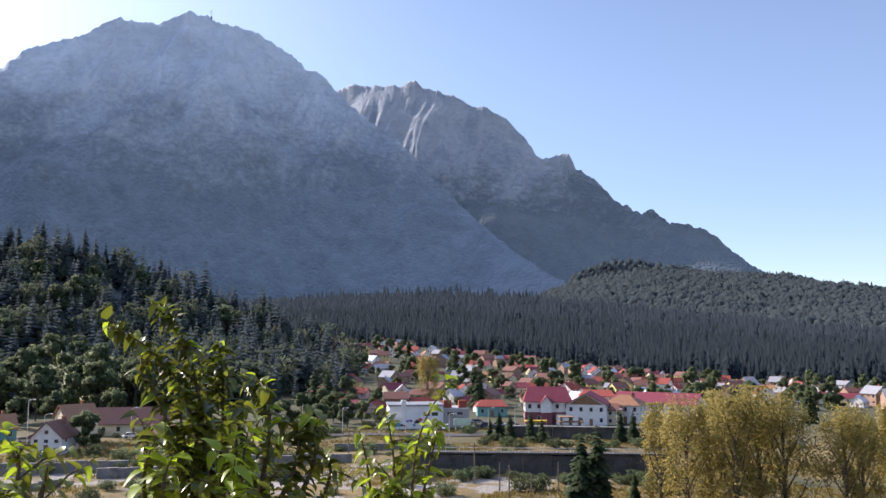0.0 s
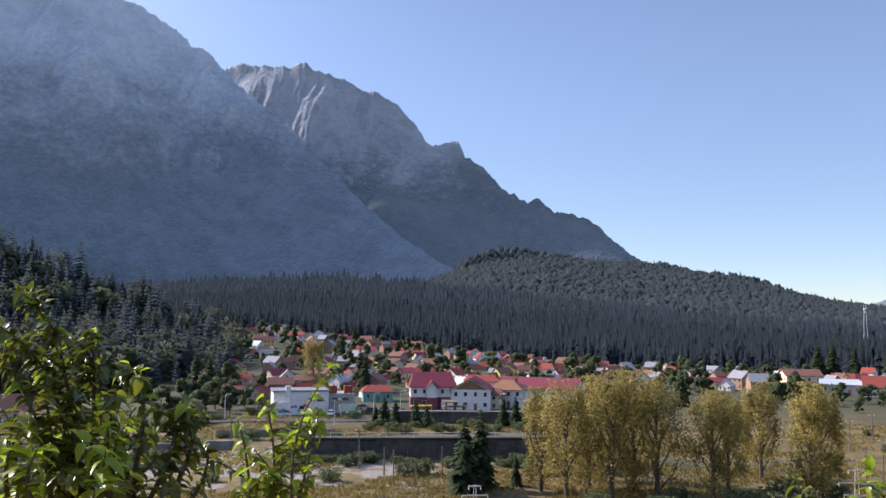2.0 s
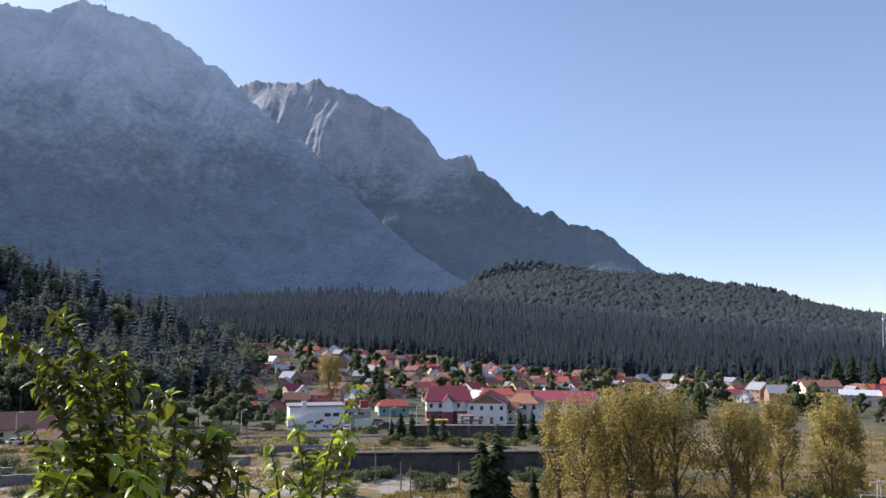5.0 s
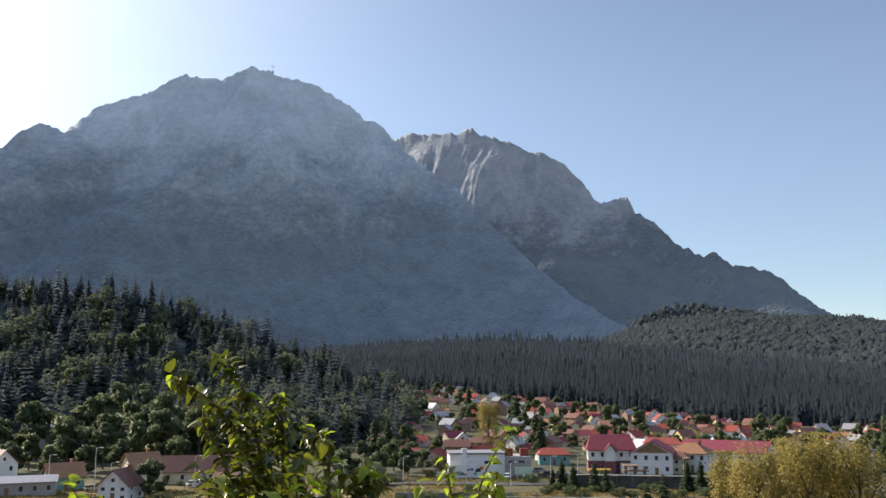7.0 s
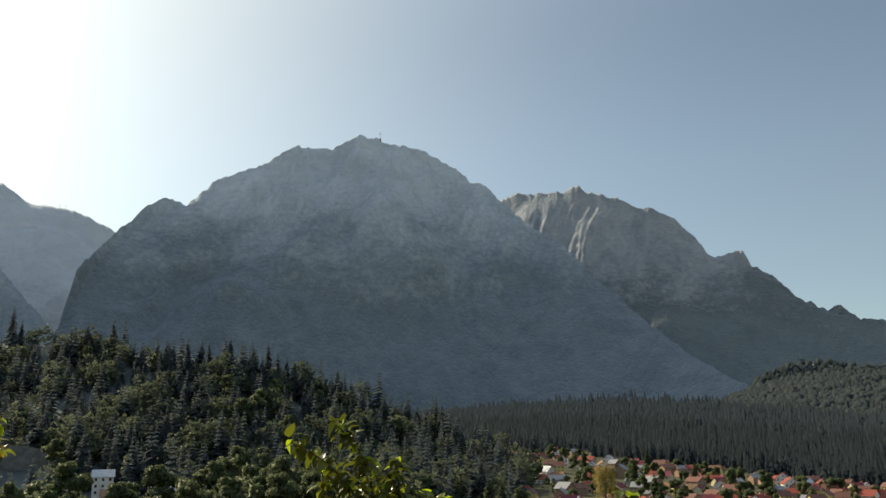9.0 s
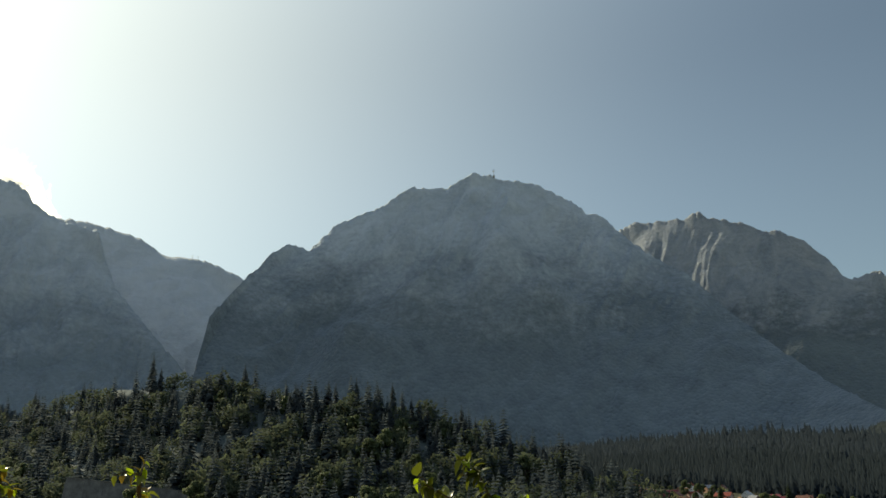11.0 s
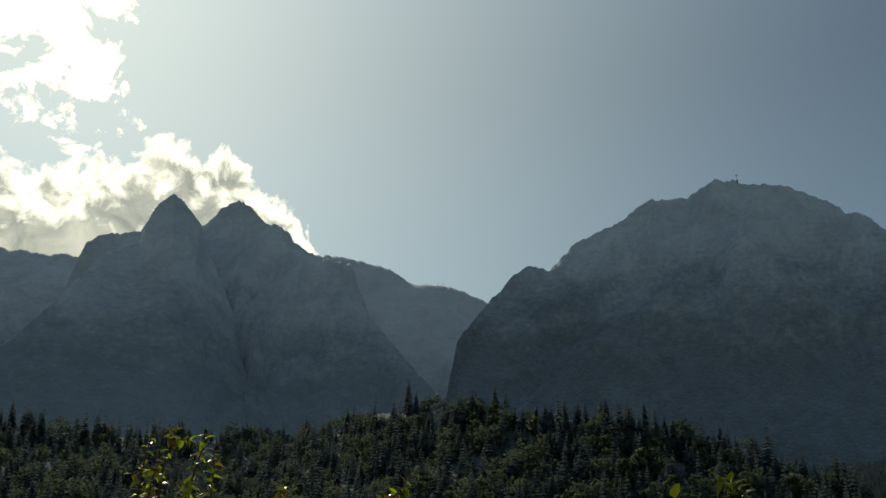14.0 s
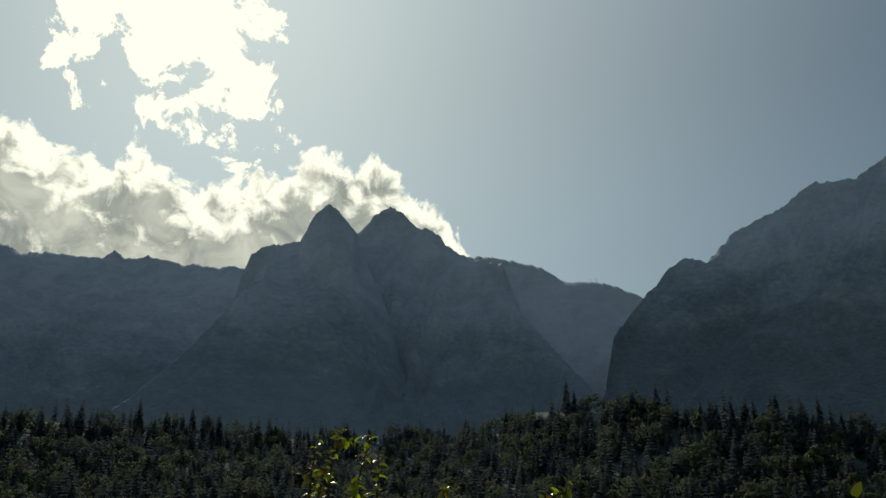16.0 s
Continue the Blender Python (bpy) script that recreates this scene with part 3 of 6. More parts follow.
def scatter(mf, n, a0, a1, s0, s1, seed):
    rng = np.random.default_rng(seed)
    a, s = rng.uniform(a0, a1, n * 3), rng.uniform(s0, s1, n * 3)
    p, r = surface(mf, a, s)
    keep = rng.uniform(0, 1, n * 3) < r / r.max()
    return p[keep][:n], rng


def spruce_template(tiers, sides, rng):
    """Verts and triangles of a plain spruce of height 1: skirts of drooping boughs, one over another."""
    v, f = [], []
    for t in range(tiers):
        z0 = 0.06 + 0.86 * t / tiers
        z1 = min(1.0, z0 + 1.55 / tiers)
        rad = 0.17 * (1 - t / (tiers + 0.35)) ** 0.62
        c = len(v)
        v.append((0, 0, z1 if t < tiers - 1 else 1.0))
        for k in range(sides):
            th = 2 * math.pi * (k + 0.5 * (t % 2)) / sides
            q = rad * (1.0 if k % 2 else 0.55) * rng.uniform(0.65, 1.25)
            v.append((q * math.cos(th), q * math.sin(th), z0 - (0.02 if k % 2 else -0.03)))
        f += [(c, c + 1 + k, c + 1 + (k + 1) % sides) for k in range(sides)]
    return np.array(v), np.array(f)


def bough_template(tiers, sides, rng):
    """Verts and triangles of a spruce of height 1 made of single drooping boughs with gaps between them."""
    v, f = [], []
    for t in range(tiers):
        q = t / tiers
        z0, reach = 0.10 + 0.88 * q, 0.175 * (1 - q) ** 0.72 + 0.012
        for k in range(sides if q < 0.75 else sides // 2 + 1):
            th = rng.uniform(0, 6.283)
            L, w = reach * rng.uniform(0.6, 1.2), 0.30 * reach + 0.012
            d, e = np.array([math.cos(th), math.sin(th), 0]), np.array([-math.sin(th), math.cos(th), 0])
            root = np.array([0, 0, z0 + 0.03])
            mid = root + d * L * 0.6 - np.array([0, 0, 0.25 * L])
            tip = root + d * L - np.array([0, 0, 0.62 * L])
            c = len(v)
            v += [root, mid + e * w - (0, 0, 0.4 * w), mid - e * w - (0, 0, 0.4 * w), tip, mid]
            f += [(c, c + 1, c + 4), (c, c + 4, c + 2), (c + 1, c + 3, c + 4), (c + 4, c + 3, c + 2)]
    c = len(v)
    v += [(0, 0, 1.0), (0.02, 0, 0.9), (-0.012, 0.016, 0.9), (-0.012, -0.016, 0.9)]
    f += [(c, c + 1, c + 2), (c, c + 2, c + 3), (c, c + 3, c + 1)]
    return np.array(v), np.array(f)


def blob_template(rng, fine=1):
    """Verts and triangles of a small rough round crown of height 1."""
    bm = bmesh.new()
    bmesh.ops.create_icosphere(bm, subdivisions=fine, radius=0.5)
    v = np.array([x.co[:] for x in bm.verts])
    bm.verts.index_update()
    f = np.array([[x.index for x in g.verts] for g in bm.faces])
    bm.free()
    v *= rng.uniform(0.65, 1.2, (len(v), 1))
    return v * (0.9, 0.9, 1.0) + (0, 0, 0.5), f


def crown_template(rng, n=230):
    """Verts and triangles of a broad-leaved crown of height 1: small leaf clumps on some lobes."""
    c = np.array([(0.30 * math.cos(k * 2.4) * (1 if k < 6 else 0.4), 0.30 * math.sin(k * 2.4) * (1 if k < 6 else 0.4), 0.3 + 0.065 * k) for k in range(9)])
    pick = rng.integers(0, 9, n)
    d = rng.normal(0, 1, (n, 3))
    d /= np.linalg.norm(d, axis=1)[:, None]
    p = c[pick] + d * rng.uniform(0.1, 0.22, (n, 1))
    u, w = rng.normal(0, 1, (n, 3)), rng.normal(0, 1, (n, 3))
    u, w = u / np.linalg.norm(u, axis=1)[:, None] * 0.06, w / np.linalg.norm(w, axis=1)[:, None] * 0.045
    v = np.stack([p - u, p + w, p + u, p - w], 1).reshape(-1, 3)
    i = np.arange(n)[:, None] * 4
    return v, np.concatenate([i + (0, 1, 2), i + (0, 2, 3)])


def stand(name, places, rng, heights, mats, label, category="forest", tiers=2, sides=6, mix=0.0, wide=1.0, fine=1):
    """Countless trees of a wood, in one mesh of kind stuff. mix: the share of broad-leaved crowns."""
    vs, fs, ms, ns, off = [], [], [], [], 0
    n = len(places)
    broad = rng.uniform(0, 1, n) < mix
    h = rng.uniform(*heights, n) * (0.8 + 0.4 * rng.uniform(0, 1, n) ** 2)
    turn, lean = rng.uniform(0, 6.283, n), rng.normal(0, 0.02, (n, 2))
    for kind in range(6):
        tv, tf = (bough_template if tiers > 8 else spruce_template)(tiers, sides, rng) if kind < 3 else (crown_template(rng) if fine > 1 else blob_template(rng, fine))
        sel = np.where((np.arange(n) % 3 == kind % 3) & (broad == (kind >= 3)))[0]
        if not len(sel):
            continue
        hh = h[sel] * (0.72 if kind >= 3 else 1.0)
        c, s = np.cos(turn[sel]), np.sin(turn[sel])
        w = hh * wide * rng.uniform(0.8, 1.25, len(sel))
        x = (tv[None, :, 0] * c[:, None] - tv[None, :, 1] * s[:, None]) * w[:, None]
        y = (tv[None, :, 0] * s[:, None] + tv[None, :, 1] * c[:, None]) * w[:, None]
        z = tv[None, :, 2] * hh[:, None]
        p = np.stack([x + z * lean[sel, 0:1], y + z * lean[sel, 1:2], z - 0.5], -1) + places[sel][:, None, :]
        vs.append(p.reshape(-1, 3))
        rise_n = tv[None, :, 2] * 0 + 0.42 if kind < 3 else (tv[None, :, 2] - 0.05) * hh[:, None] / w[:, None]
        gain = 2.0 if kind < 3 else 1.0
        ns.append(np.stack([x / w[:, None] * gain, y / w[:, None] * gain, rise_n + 0 * x], -1).reshape(-1, 3))
        fs.append((tf[None] + (np.arange(len(sel)) * len(tv))[:, None, None]).reshape(-1, 3) + off)
        ms.append(np.full(len(sel) * len(tf), 1 if kind >= 3 else 0))
        off += len(sel) * len(tv)
    me = soft_mesh(name, np.concatenate(vs), np.concatenate(fs), np.concatenate(ns), mats, np.concatenate(ms))
    ob = new(name, me)
    return tagged(ob, label, category, kind="stuff")


# ---------------------------------------------------------------- woods
HOMES = [(31.8, 0.25, 1.1), (28.4, 0.16, 1.2), (31.2, 0.14, 1.2), (43.0, 0.3, 1.0), (38.2, 0.34, 4.4)]


def round_tower(p):
    """False on the clearing in front of the telecom tower."""
    side, away = np.degrees(np.arctan2(-p[:, 0], p[:, 1])), np.hypot(p[:, 0], p[:, 1])
    d = surface(m_forest, np.array([-32.9]), np.array([0.58]))[1][0]
    return ~((np.abs(side + 32.9) < 0.8) & (away < d + 12) & (away > d - 150))


def wooded(p):
    """False where the slope in front of the hillside houses and the retaining wall is open."""
    side, away = np.degrees(np.arctan2(-p[:, 0], p[:, 1])), np.hypot(p[:, 0], p[:, 1])
    ok = np.ones(len(p), bool)
    for a, q, half in HOMES:
        d = surface(m_hill, np.array([a]), np.array([q]))[1][0]
        ok &= ~((np.abs(side - a) < half) & (away < d + 7) & (away > d - 60))
    return ok


pts, rng = scatter(m_forest, 15000, -40, 14, 0.0, 0.5, 11)
pts = pts[round_tower(pts)]
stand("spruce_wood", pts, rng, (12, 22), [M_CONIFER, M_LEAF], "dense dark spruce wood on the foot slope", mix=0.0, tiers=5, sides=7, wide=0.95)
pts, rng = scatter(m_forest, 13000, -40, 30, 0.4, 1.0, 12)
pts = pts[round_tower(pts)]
stand("upper_spruce_wood", pts, rng, (14, 24), [M_MIDWOOD, M_LEAF], "spruce wood higher on the slope, tinted pale blue for haze", mix=0.0, tiers=4, sides=7, wide=1.2)
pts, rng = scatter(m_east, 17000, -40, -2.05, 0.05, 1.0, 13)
stand("mixed_ridge_wood", pts, rng, (13, 20), [M_CONIFER_HAZE, M_RIDGE_LEAF], "mixed wood with rounded crowns on the ridge", mix=0.75, wide=1.3)
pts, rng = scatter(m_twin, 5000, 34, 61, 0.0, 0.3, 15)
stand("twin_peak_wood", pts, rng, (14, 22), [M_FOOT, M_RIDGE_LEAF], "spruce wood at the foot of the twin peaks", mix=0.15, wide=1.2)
pts, rng = scatter(m_hill, 2700, 6, 78, 0.02, 1.0, 16)
pts = pts[wooded(pts)]
stand("hill_wood", pts, rng, (13, 25), [M_HILLTREE, M_HILL_LEAF], "dark spruce wood on the hill", mix=0.36, tiers=13, sides=8, wide=1.2, fine=2)


# ---------------------------------------------------------------- single trees
def spruce(name, h, seed, label, mat=M_CONIFER, width=0.2):
    """A spruce: trunk, and a crown of drooping boughs in whorls with side sprays."""
    rng = np.random.default_rng(seed)
    e = thing(name, Matrix(), label, "tree", "spruces")
    part("trunk", tube(bmesh.new(), [(0, 0, -0.5), (0.05, 0, h * 0.5), (0, 0, h * 0.97)], [h * 0.016, h * 0.01, 0.02], 6), M_BARK, e, "rough brown trunk")
    v, f = [], []
    z = h * 0.07
    while z < h * 0.99:
        q = z / h
        reach = h * width * (1 - q) ** 0.85 * (0.75 + 0.25 * min(1, q * 6)) + 0.12
        for k in range(10 if q < 0.8 else 6):
            th = rng.uniform(0, 6.283)
            L = reach * rng.uniform(0.6, 1.15)
            d, s = np.array([math.cos(th), math.sin(th), 0]), np.array([-math.sin(th), math.cos(th), 0])
            up, w = rng.uniform(-0.1, 0.25), 0.13 * L + 0.2
            root = np.array([0, 0, z])
            mid = root + d * L * 0.55 + np.array([0, 0, (up - 0.12) * L])
            tip = root + d * L + np.array([0, 0, (up - 0.42) * L])
            c = len(v)
            sag = np.array([0, 0, -0.5 * w])
            v += [root, mid + s * w * 1.6 + sag, mid, mid - s * w * 1.6 + sag, tip + s * w * 0.4 + sag * 0.6, tip + d * w * 0.5, tip - s * w * 0.4 + sag * 0.6]
            f += [(c, c + 1, c + 2), (c, c + 2, c + 3), (c + 1, c + 4, c + 2), (c + 2, c + 4, c + 5), (c + 2, c + 5, c + 6), (c + 2, c + 6, c + 3)]
        z += h * 0.028 + 0.1
    c = len(v)
    v += [(0, 0, h), (0.12, 0, h * 0.95), (-0.08, 0.1, h * 0.95), (-0.06, -0.1, h * 0.95)]
    f += [(c, c + 1, c + 2), (c, c + 2, c + 3), (c, c + 3, c + 1)]
    v = np.array(v)
    me = soft_mesh("crown", v, np.array(f), np.stack([v[:, 0] * 2.0 / h, v[:, 1] * 2.0 / h, 0.42 + 0 * v[:, 2]], -1), [mat])
    crown = new("crown", me)
    crown.parent = e
    return e


def leafy(name, h, spread, seed, label, mat, leaves, size, clear=0.2, lobes=9, group="broad-leaved trees", limbs=7, tall=1.0, gaps=0.0):
    """A broad-leaved tree: tapered trunk, limbs, and a crown of many small leaf clumps round the limbs' ends."""
    rng = np.random.default_rng(seed)
    e = thing(name, Matrix(), label, "tree", group)
    trunk_r = h * 0.017
    bend = rng.normal(0, h * 0.012, 2)
    top = np.array([bend[0], bend[1], h * 0.72])
    part("trunk", tube(bmesh.new(), [(0, 0, -0.4), (bend[0] * 0.4, bend[1] * 0.4, h * 0.3), tuple(top)], [trunk_r * 1.3, trunk_r, trunk_r * 0.25], 7), M_BARK, e, "grey-brown trunk")
    centres = []
    for k in range(limbs):
        q = clear + (0.72 - clear) * (k + 0.4) / limbs
        th = 2.4 * k + rng.uniform(-0.4, 0.4)
        L = spread * (1.0 - 0.55 * q) * rng.uniform(0.65, 1.0)
        a = np.array([bend[0] * q, bend[1] * q, h * q * 0.9])
        b = a + np.array([math.cos(th) * L * 0.5, math.sin(th) * L * 0.5, h * 0.10 * tall])
        c = a + np.array([math.cos(th) * L * 0.85, math.sin(th) * L * 0.85, h * rng.uniform(0.17, 0.27) * tall])
        part("limb", tube(bmesh.new(), [tuple(a), tuple(b), tuple(c)], [trunk_r * 0.5, trunk_r * 0.32, trunk_r * 0.1], 5), M_BARK, e)
        centres += [b * 0.4 + c * 0.6, c]
    centres += [top, top + (0, 0, h * 0.12), top + (0, 0, h * 0.2)]
    for k in range(lobes):
        th, q = rng.uniform(0, 6.283), rng.uniform(clear + 0.1, 0.9)
        rr = spread * 0.75 * math.sqrt(max(0.05, 1 - (2 * q - 1) ** 2)) * rng.uniform(0.5, 1)
        centres.append(np.array([math.cos(th) * rr, math.sin(th) * rr, h * q]))
    centres = np.array(centres)
    lobe = rng.uniform(0.2, 0.36, len(centres)) * spread
    pick = rng.integers(0, len(centres), leaves)
    d = rng.normal(0, 1, (leaves, 3))
    d /= np.linalg.norm(d, axis=1)[:, None]
    rad = lobe[pick] * rng.uniform(0.25, 1.0, leaves) ** 0.5 * (1 + gaps * rng.normal(0, 0.4, leaves))
    p = centres[pick] + d * rad[:, None] * (1, 1, 0.85 * tall)
    p[:, 2] = np.clip(p[:, 2], h * clear * 0.6, h * 1.02)
    u = rng.normal(0, 1, (leaves, 3))
    u /= np.linalg.norm(u, axis=1)[:, None]
    w = np.cross(u, d + rng.normal(0, 0.5, (leaves, 3)))
    w /= np.linalg.norm(w, axis=1)[:, None] + 1e-6
    sz = size * rng.uniform(0.6, 1.3, leaves)[:, None]
    n = np.cross(u, w) * sz * 0.3
    v = np.stack([p - u * sz, p + w * sz * 0.6 + n, p + u * sz, p - w * sz * 0.6 + n], 1).reshape(-1, 3)
    i = np.arange(leaves)[:, None] * 4
    f = np.concatenate([i + (0, 1, 2), i + (0, 2, 3)])
    whole = (p - (0, 0, h * 0.45)) / (spread, spread, h * 0.5)
    me = soft_mesh("crown", v, f, np.repeat(d * 0.7 + whole * 0.6 + rng.normal(0, 0.55, d.shape) + (0, 0, 0.35), 4, 0), [mat])
    crown = new("crown", me)
    crown.parent = e
    return e


def hide_far_below(ob):
    """Take a pattern tree out of use once it has been copied."""
    for o in (*ob.children_recursive, ob):
        bpy.data.objects.remove(o, do_unlink=True)


# spruces that can be told apart on the hill's crest and flank
kinds = [spruce("spruce", h, 30 + i, "tall dark green spruce on the wooded hill", M_HILLTREE) for i, h in enumerate((23, 20, 17, 26))]
rng = np.random.default_rng(5)
crest_a = np.sort(rng.uniform(8, 72, 120))
crest_p, _ = surface(m_hill, crest_a, rng.uniform(0.86, 1.0, 120))
side_p, _ = surface(m_hill, rng.uniform(8, 42, 90), rng.uniform(0.1, 0.85, 90))
side_p = side_p[wooded(side_p)]
for i, p in enumerate(np.concatenate([crest_p, side_p])):
    s = rng.uniform(0.7, 1.08)
    o = copy_thing(kinds[i % 4], pose(*p, 0, 0, float(rng.uniform(0, 360))) @ Matrix.Scale(s, 4))
    o.scale = (s * 1.05, s * 1.05, s)
for o in kinds:
    hide_far_below(o)

# broad-leaved trees at the hill's foot and in the town
broad = [leafy("broad_leaved_tree", h, sp, 50 + i, lab, m, 3600, 0.55, 0.12, limbs=4)
         for i, (h, sp, m, lab) in enumerate(((15, 6.5, M_LEAF, "dark green broad-leaved tree with a rounded crown"),
                                              (17, 7.5, M_LEAF, "large green broad-leaved tree with uneven crown"),
                                              (13, 5.0, M_LEAF_LIGHT, "pale green willow-like tree with feathery crown"),
                                              (10, 4.6, M_LEAF, "small green garden tree with dense crown")))]
foot = [(22.5, 318, 2, 1.15), (21.0, 322, 1, 1.1), (19.0, 330, 1, 1.1), (17.2, 335, 2, 0.9), (15.5, 345, 0, 1.0), (24.5, 312, 0, 1.0), (26.5, 315, 1, 1.0),
        (28.5, 318, 2, 0.9), (30.5, 320, 0, 1.1), (32.5, 316, 3, 1.2), (34.5, 322, 2, 1.1), (36.5, 325, 1, 1.0), (21.8, 232, 3, 0.9), (13.5, 350, 3, 1.2),
        (20.2, 300, 3, 1.0), (23.5, 295, 0, 0.7), (25.5, 290, 3, 0.9), (12.0, 362, 0, 0.9), (29.5, 300, 3, 1.0), (27.5, 296, 2, 0.7), (31.5, 300, 3, 1.1),
        (33.5, 305, 0, 0.9), (35.5, 300, 3, 1.0), (37.5, 318, 2, 1.0), (39.5, 322, 3, 1.1), (41.5, 330, 0, 1.0)]
for a, d, k, s in foot:
    o = copy_thing(broad[k], place(a, d, 40 * k + a * 17))
    o.scale = (s, s, s)
hill_broad = [(24.0, 0.55), (23.0, 0.7), (22.0, 0.82), (21.0, 0.6), (20.2, 0.45), (19.0, 0.88), (18.0, 0.35), (26.5, 0.4), (29.0, 0.9), (33.0, 0.9), (14.0, 0.75),
              (16.0, 0.2), (22.6, 0.35), (24.6, 0.8), (30.5, 0.3), (34.5, 0.35), (38.0, 0.3), (46.0, 0.4), (49.0, 0.35), (44.0, 0.5), (57.0, 0.2), (62.0, 0.4)]
for i, (a, s) in enumerate(hill_broad):
    p, _ = surface(m_hill, np.array([a]), np.array([s]))
    copy_thing(broad[i % 3], pose(*p[0], 0, 0, a * 31))
big_broad = [(24.6, 0.03, 2, 1.5), (23.4, 0.10, 2, 1.6), (22.2, 0.04, 1, 1.3), (21.2, 0.10, 1, 1.45), (19.9, 0.05, 0, 1.4), (18.6, 0.08, 1, 1.3), (25.6, 0.12, 0, 1.4), (24.2, 0.22, 1, 1.3),
             (22.4, 0.26, 0, 1.2), (20.6, 0.20, 2, 1.2), (17.4, 0.06, 2, 1.1), (26.8, 0.05, 2, 1.4), (28.6, 0.10, 0, 1.4), (30.2, 0.06, 2, 1.3), (33.6, 0.10, 1, 1.3), (35.4, 0.06, 2, 1.3), (24.0, 0.62, 0, 1.3),
             (22.8, 0.74, 2, 1.3), (21.6, 0.84, 0, 1.1)]
for a, q, k, g in big_broad:
    p, _ = surface(m_hill, np.array([a]), np.array([q]))
    o = copy_thing(broad[k], pose(*p[0], 0, 0, a * 57))
    o.scale = (g, g, g)
town_trees = [(4.2, 600, 1, .9), (1.9, 470, 3, 1.2), (-2.0, 520, 0, .8), (-3.2, 430, 3, 1.0), (5.5, 480, 3, 1.0), (6.2, 420, 0, .8), (3.0, 380, 3, .9), (0.5, 395, 3, .9),
              (-7.0, 420, 3, 1.1), (-8.4, 470, 0, .8), (-10.5, 450, 3, 1.1), (-13.2, 430, 0, .8), (-15.5, 440, 3, 1.2), (-12.0, 480, 3, 1.2), (-1.0, 330, 3, .6),
              (-4.3, 360, 3, .8), (-5.6, 345, 3, .7), (2.6, 300, 3, .7), (5.8, 330, 3, .8), (-17.0, 450, 0, .9), (-21.5, 380, 1, .7), (-23.2, 400, 3, 1.0),
              (-19.0, 410, 3, 1.0), (-26.0, 430, 0, .7), (-33.0, 360, 3, .7), (-34.0, 350, 3, .8), (-36.0, 340, 3, .8), (-31.2, 330, 3, .6), (-29.0, 310, 3, .5),
              (-32.3, 300, 3, .5), (-34.6, 290, 3, .5), (-30.4, 295, 3, .45), (-36.5, 300, 3, .6), (-0.3, 560, 3, 1.1), (-5.0, 540, 0, .9), (-6.4, 500, 3, 1.2), (6.6, 540, 0, .9),
              (5.2, 284, 3, .9), (6.1, 268, 0, .8), (7.0, 282, 1, .8), (8.0, 262, 3, 1.0), (9.0, 278, 0, .9), (10.2, 268, 3, 1.1), (11.4, 284, 1, .8), (7.6, 300, 0, .9),
              (-26.8, 330, 3, .7), (-27.9, 342, 0, .6), (-28.7, 326, 3, .8), (-30.0, 338, 3, .7), (-31.4, 344, 0, .6), (-32.6, 334, 3, .8), (-33.6, 328, 3, .7), (-34.8, 340, 0, .6),
              (-35.7, 330, 3, .8), (-36.8, 322, 3, .7)]
for a, d, k, s in town_trees:
    o = copy_thing(broad[k], place(a, d, a * 23))
    o.scale = (s * 0.75, s * 0.75, s * 0.72)
trng = random.Random(8)
for k in range(165):
    a = trng.uniform(-30, 7.5)
    d = trng.uniform(320, float(np.interp(a, [-30, -10, 3, 8], [470, 540, 650, 650])))
    o = copy_thing(broad[trng.choice((0, 3, 3, 2))], place(a, d, a * 91))
    s = trng.uniform(0.36, 0.78)
    o.scale = (s, s, s)
for o in broad:
    hide_far_below(o)

# poplars on the river meadow
poplars = [leafy("poplar", h, sp, 70 + i, "tall yellowing poplar with sparse upright limbs", M_POPLAR, 6600, 0.2, 0.06, 22, "poplars on the meadow", 13, 1.6, 0.9)
           for i, (h, sp) in enumerate(((19.3, 5.8), (18.4, 4.9), (16.5, 4.5)))]
for a, d, k, s in [(-13.6, 146, 1, .88), (-15.2, 140, 0, .92), (-16.6, 150, 1, .98), (-18.0, 138, 0, 1.0), (-19.4, 148, 1, 1.02), (-20.8, 140, 0, .98), (-17.3, 158, 2, 1.0),
                   (-24.1, 142, 0, .88), (-25.0, 150, 2, .95), (-26.9, 165, 2, .98), (-29.6, 146, 1, .95), (-30.2, 152, 2, 1.0), (1.0, 345, 0, 1.0)]:
    o = copy_thing(poplars[k], place(a, d, a * 53))
    o.scale = (s, s, s)
for o in poplars:
    hide_far_below(o)

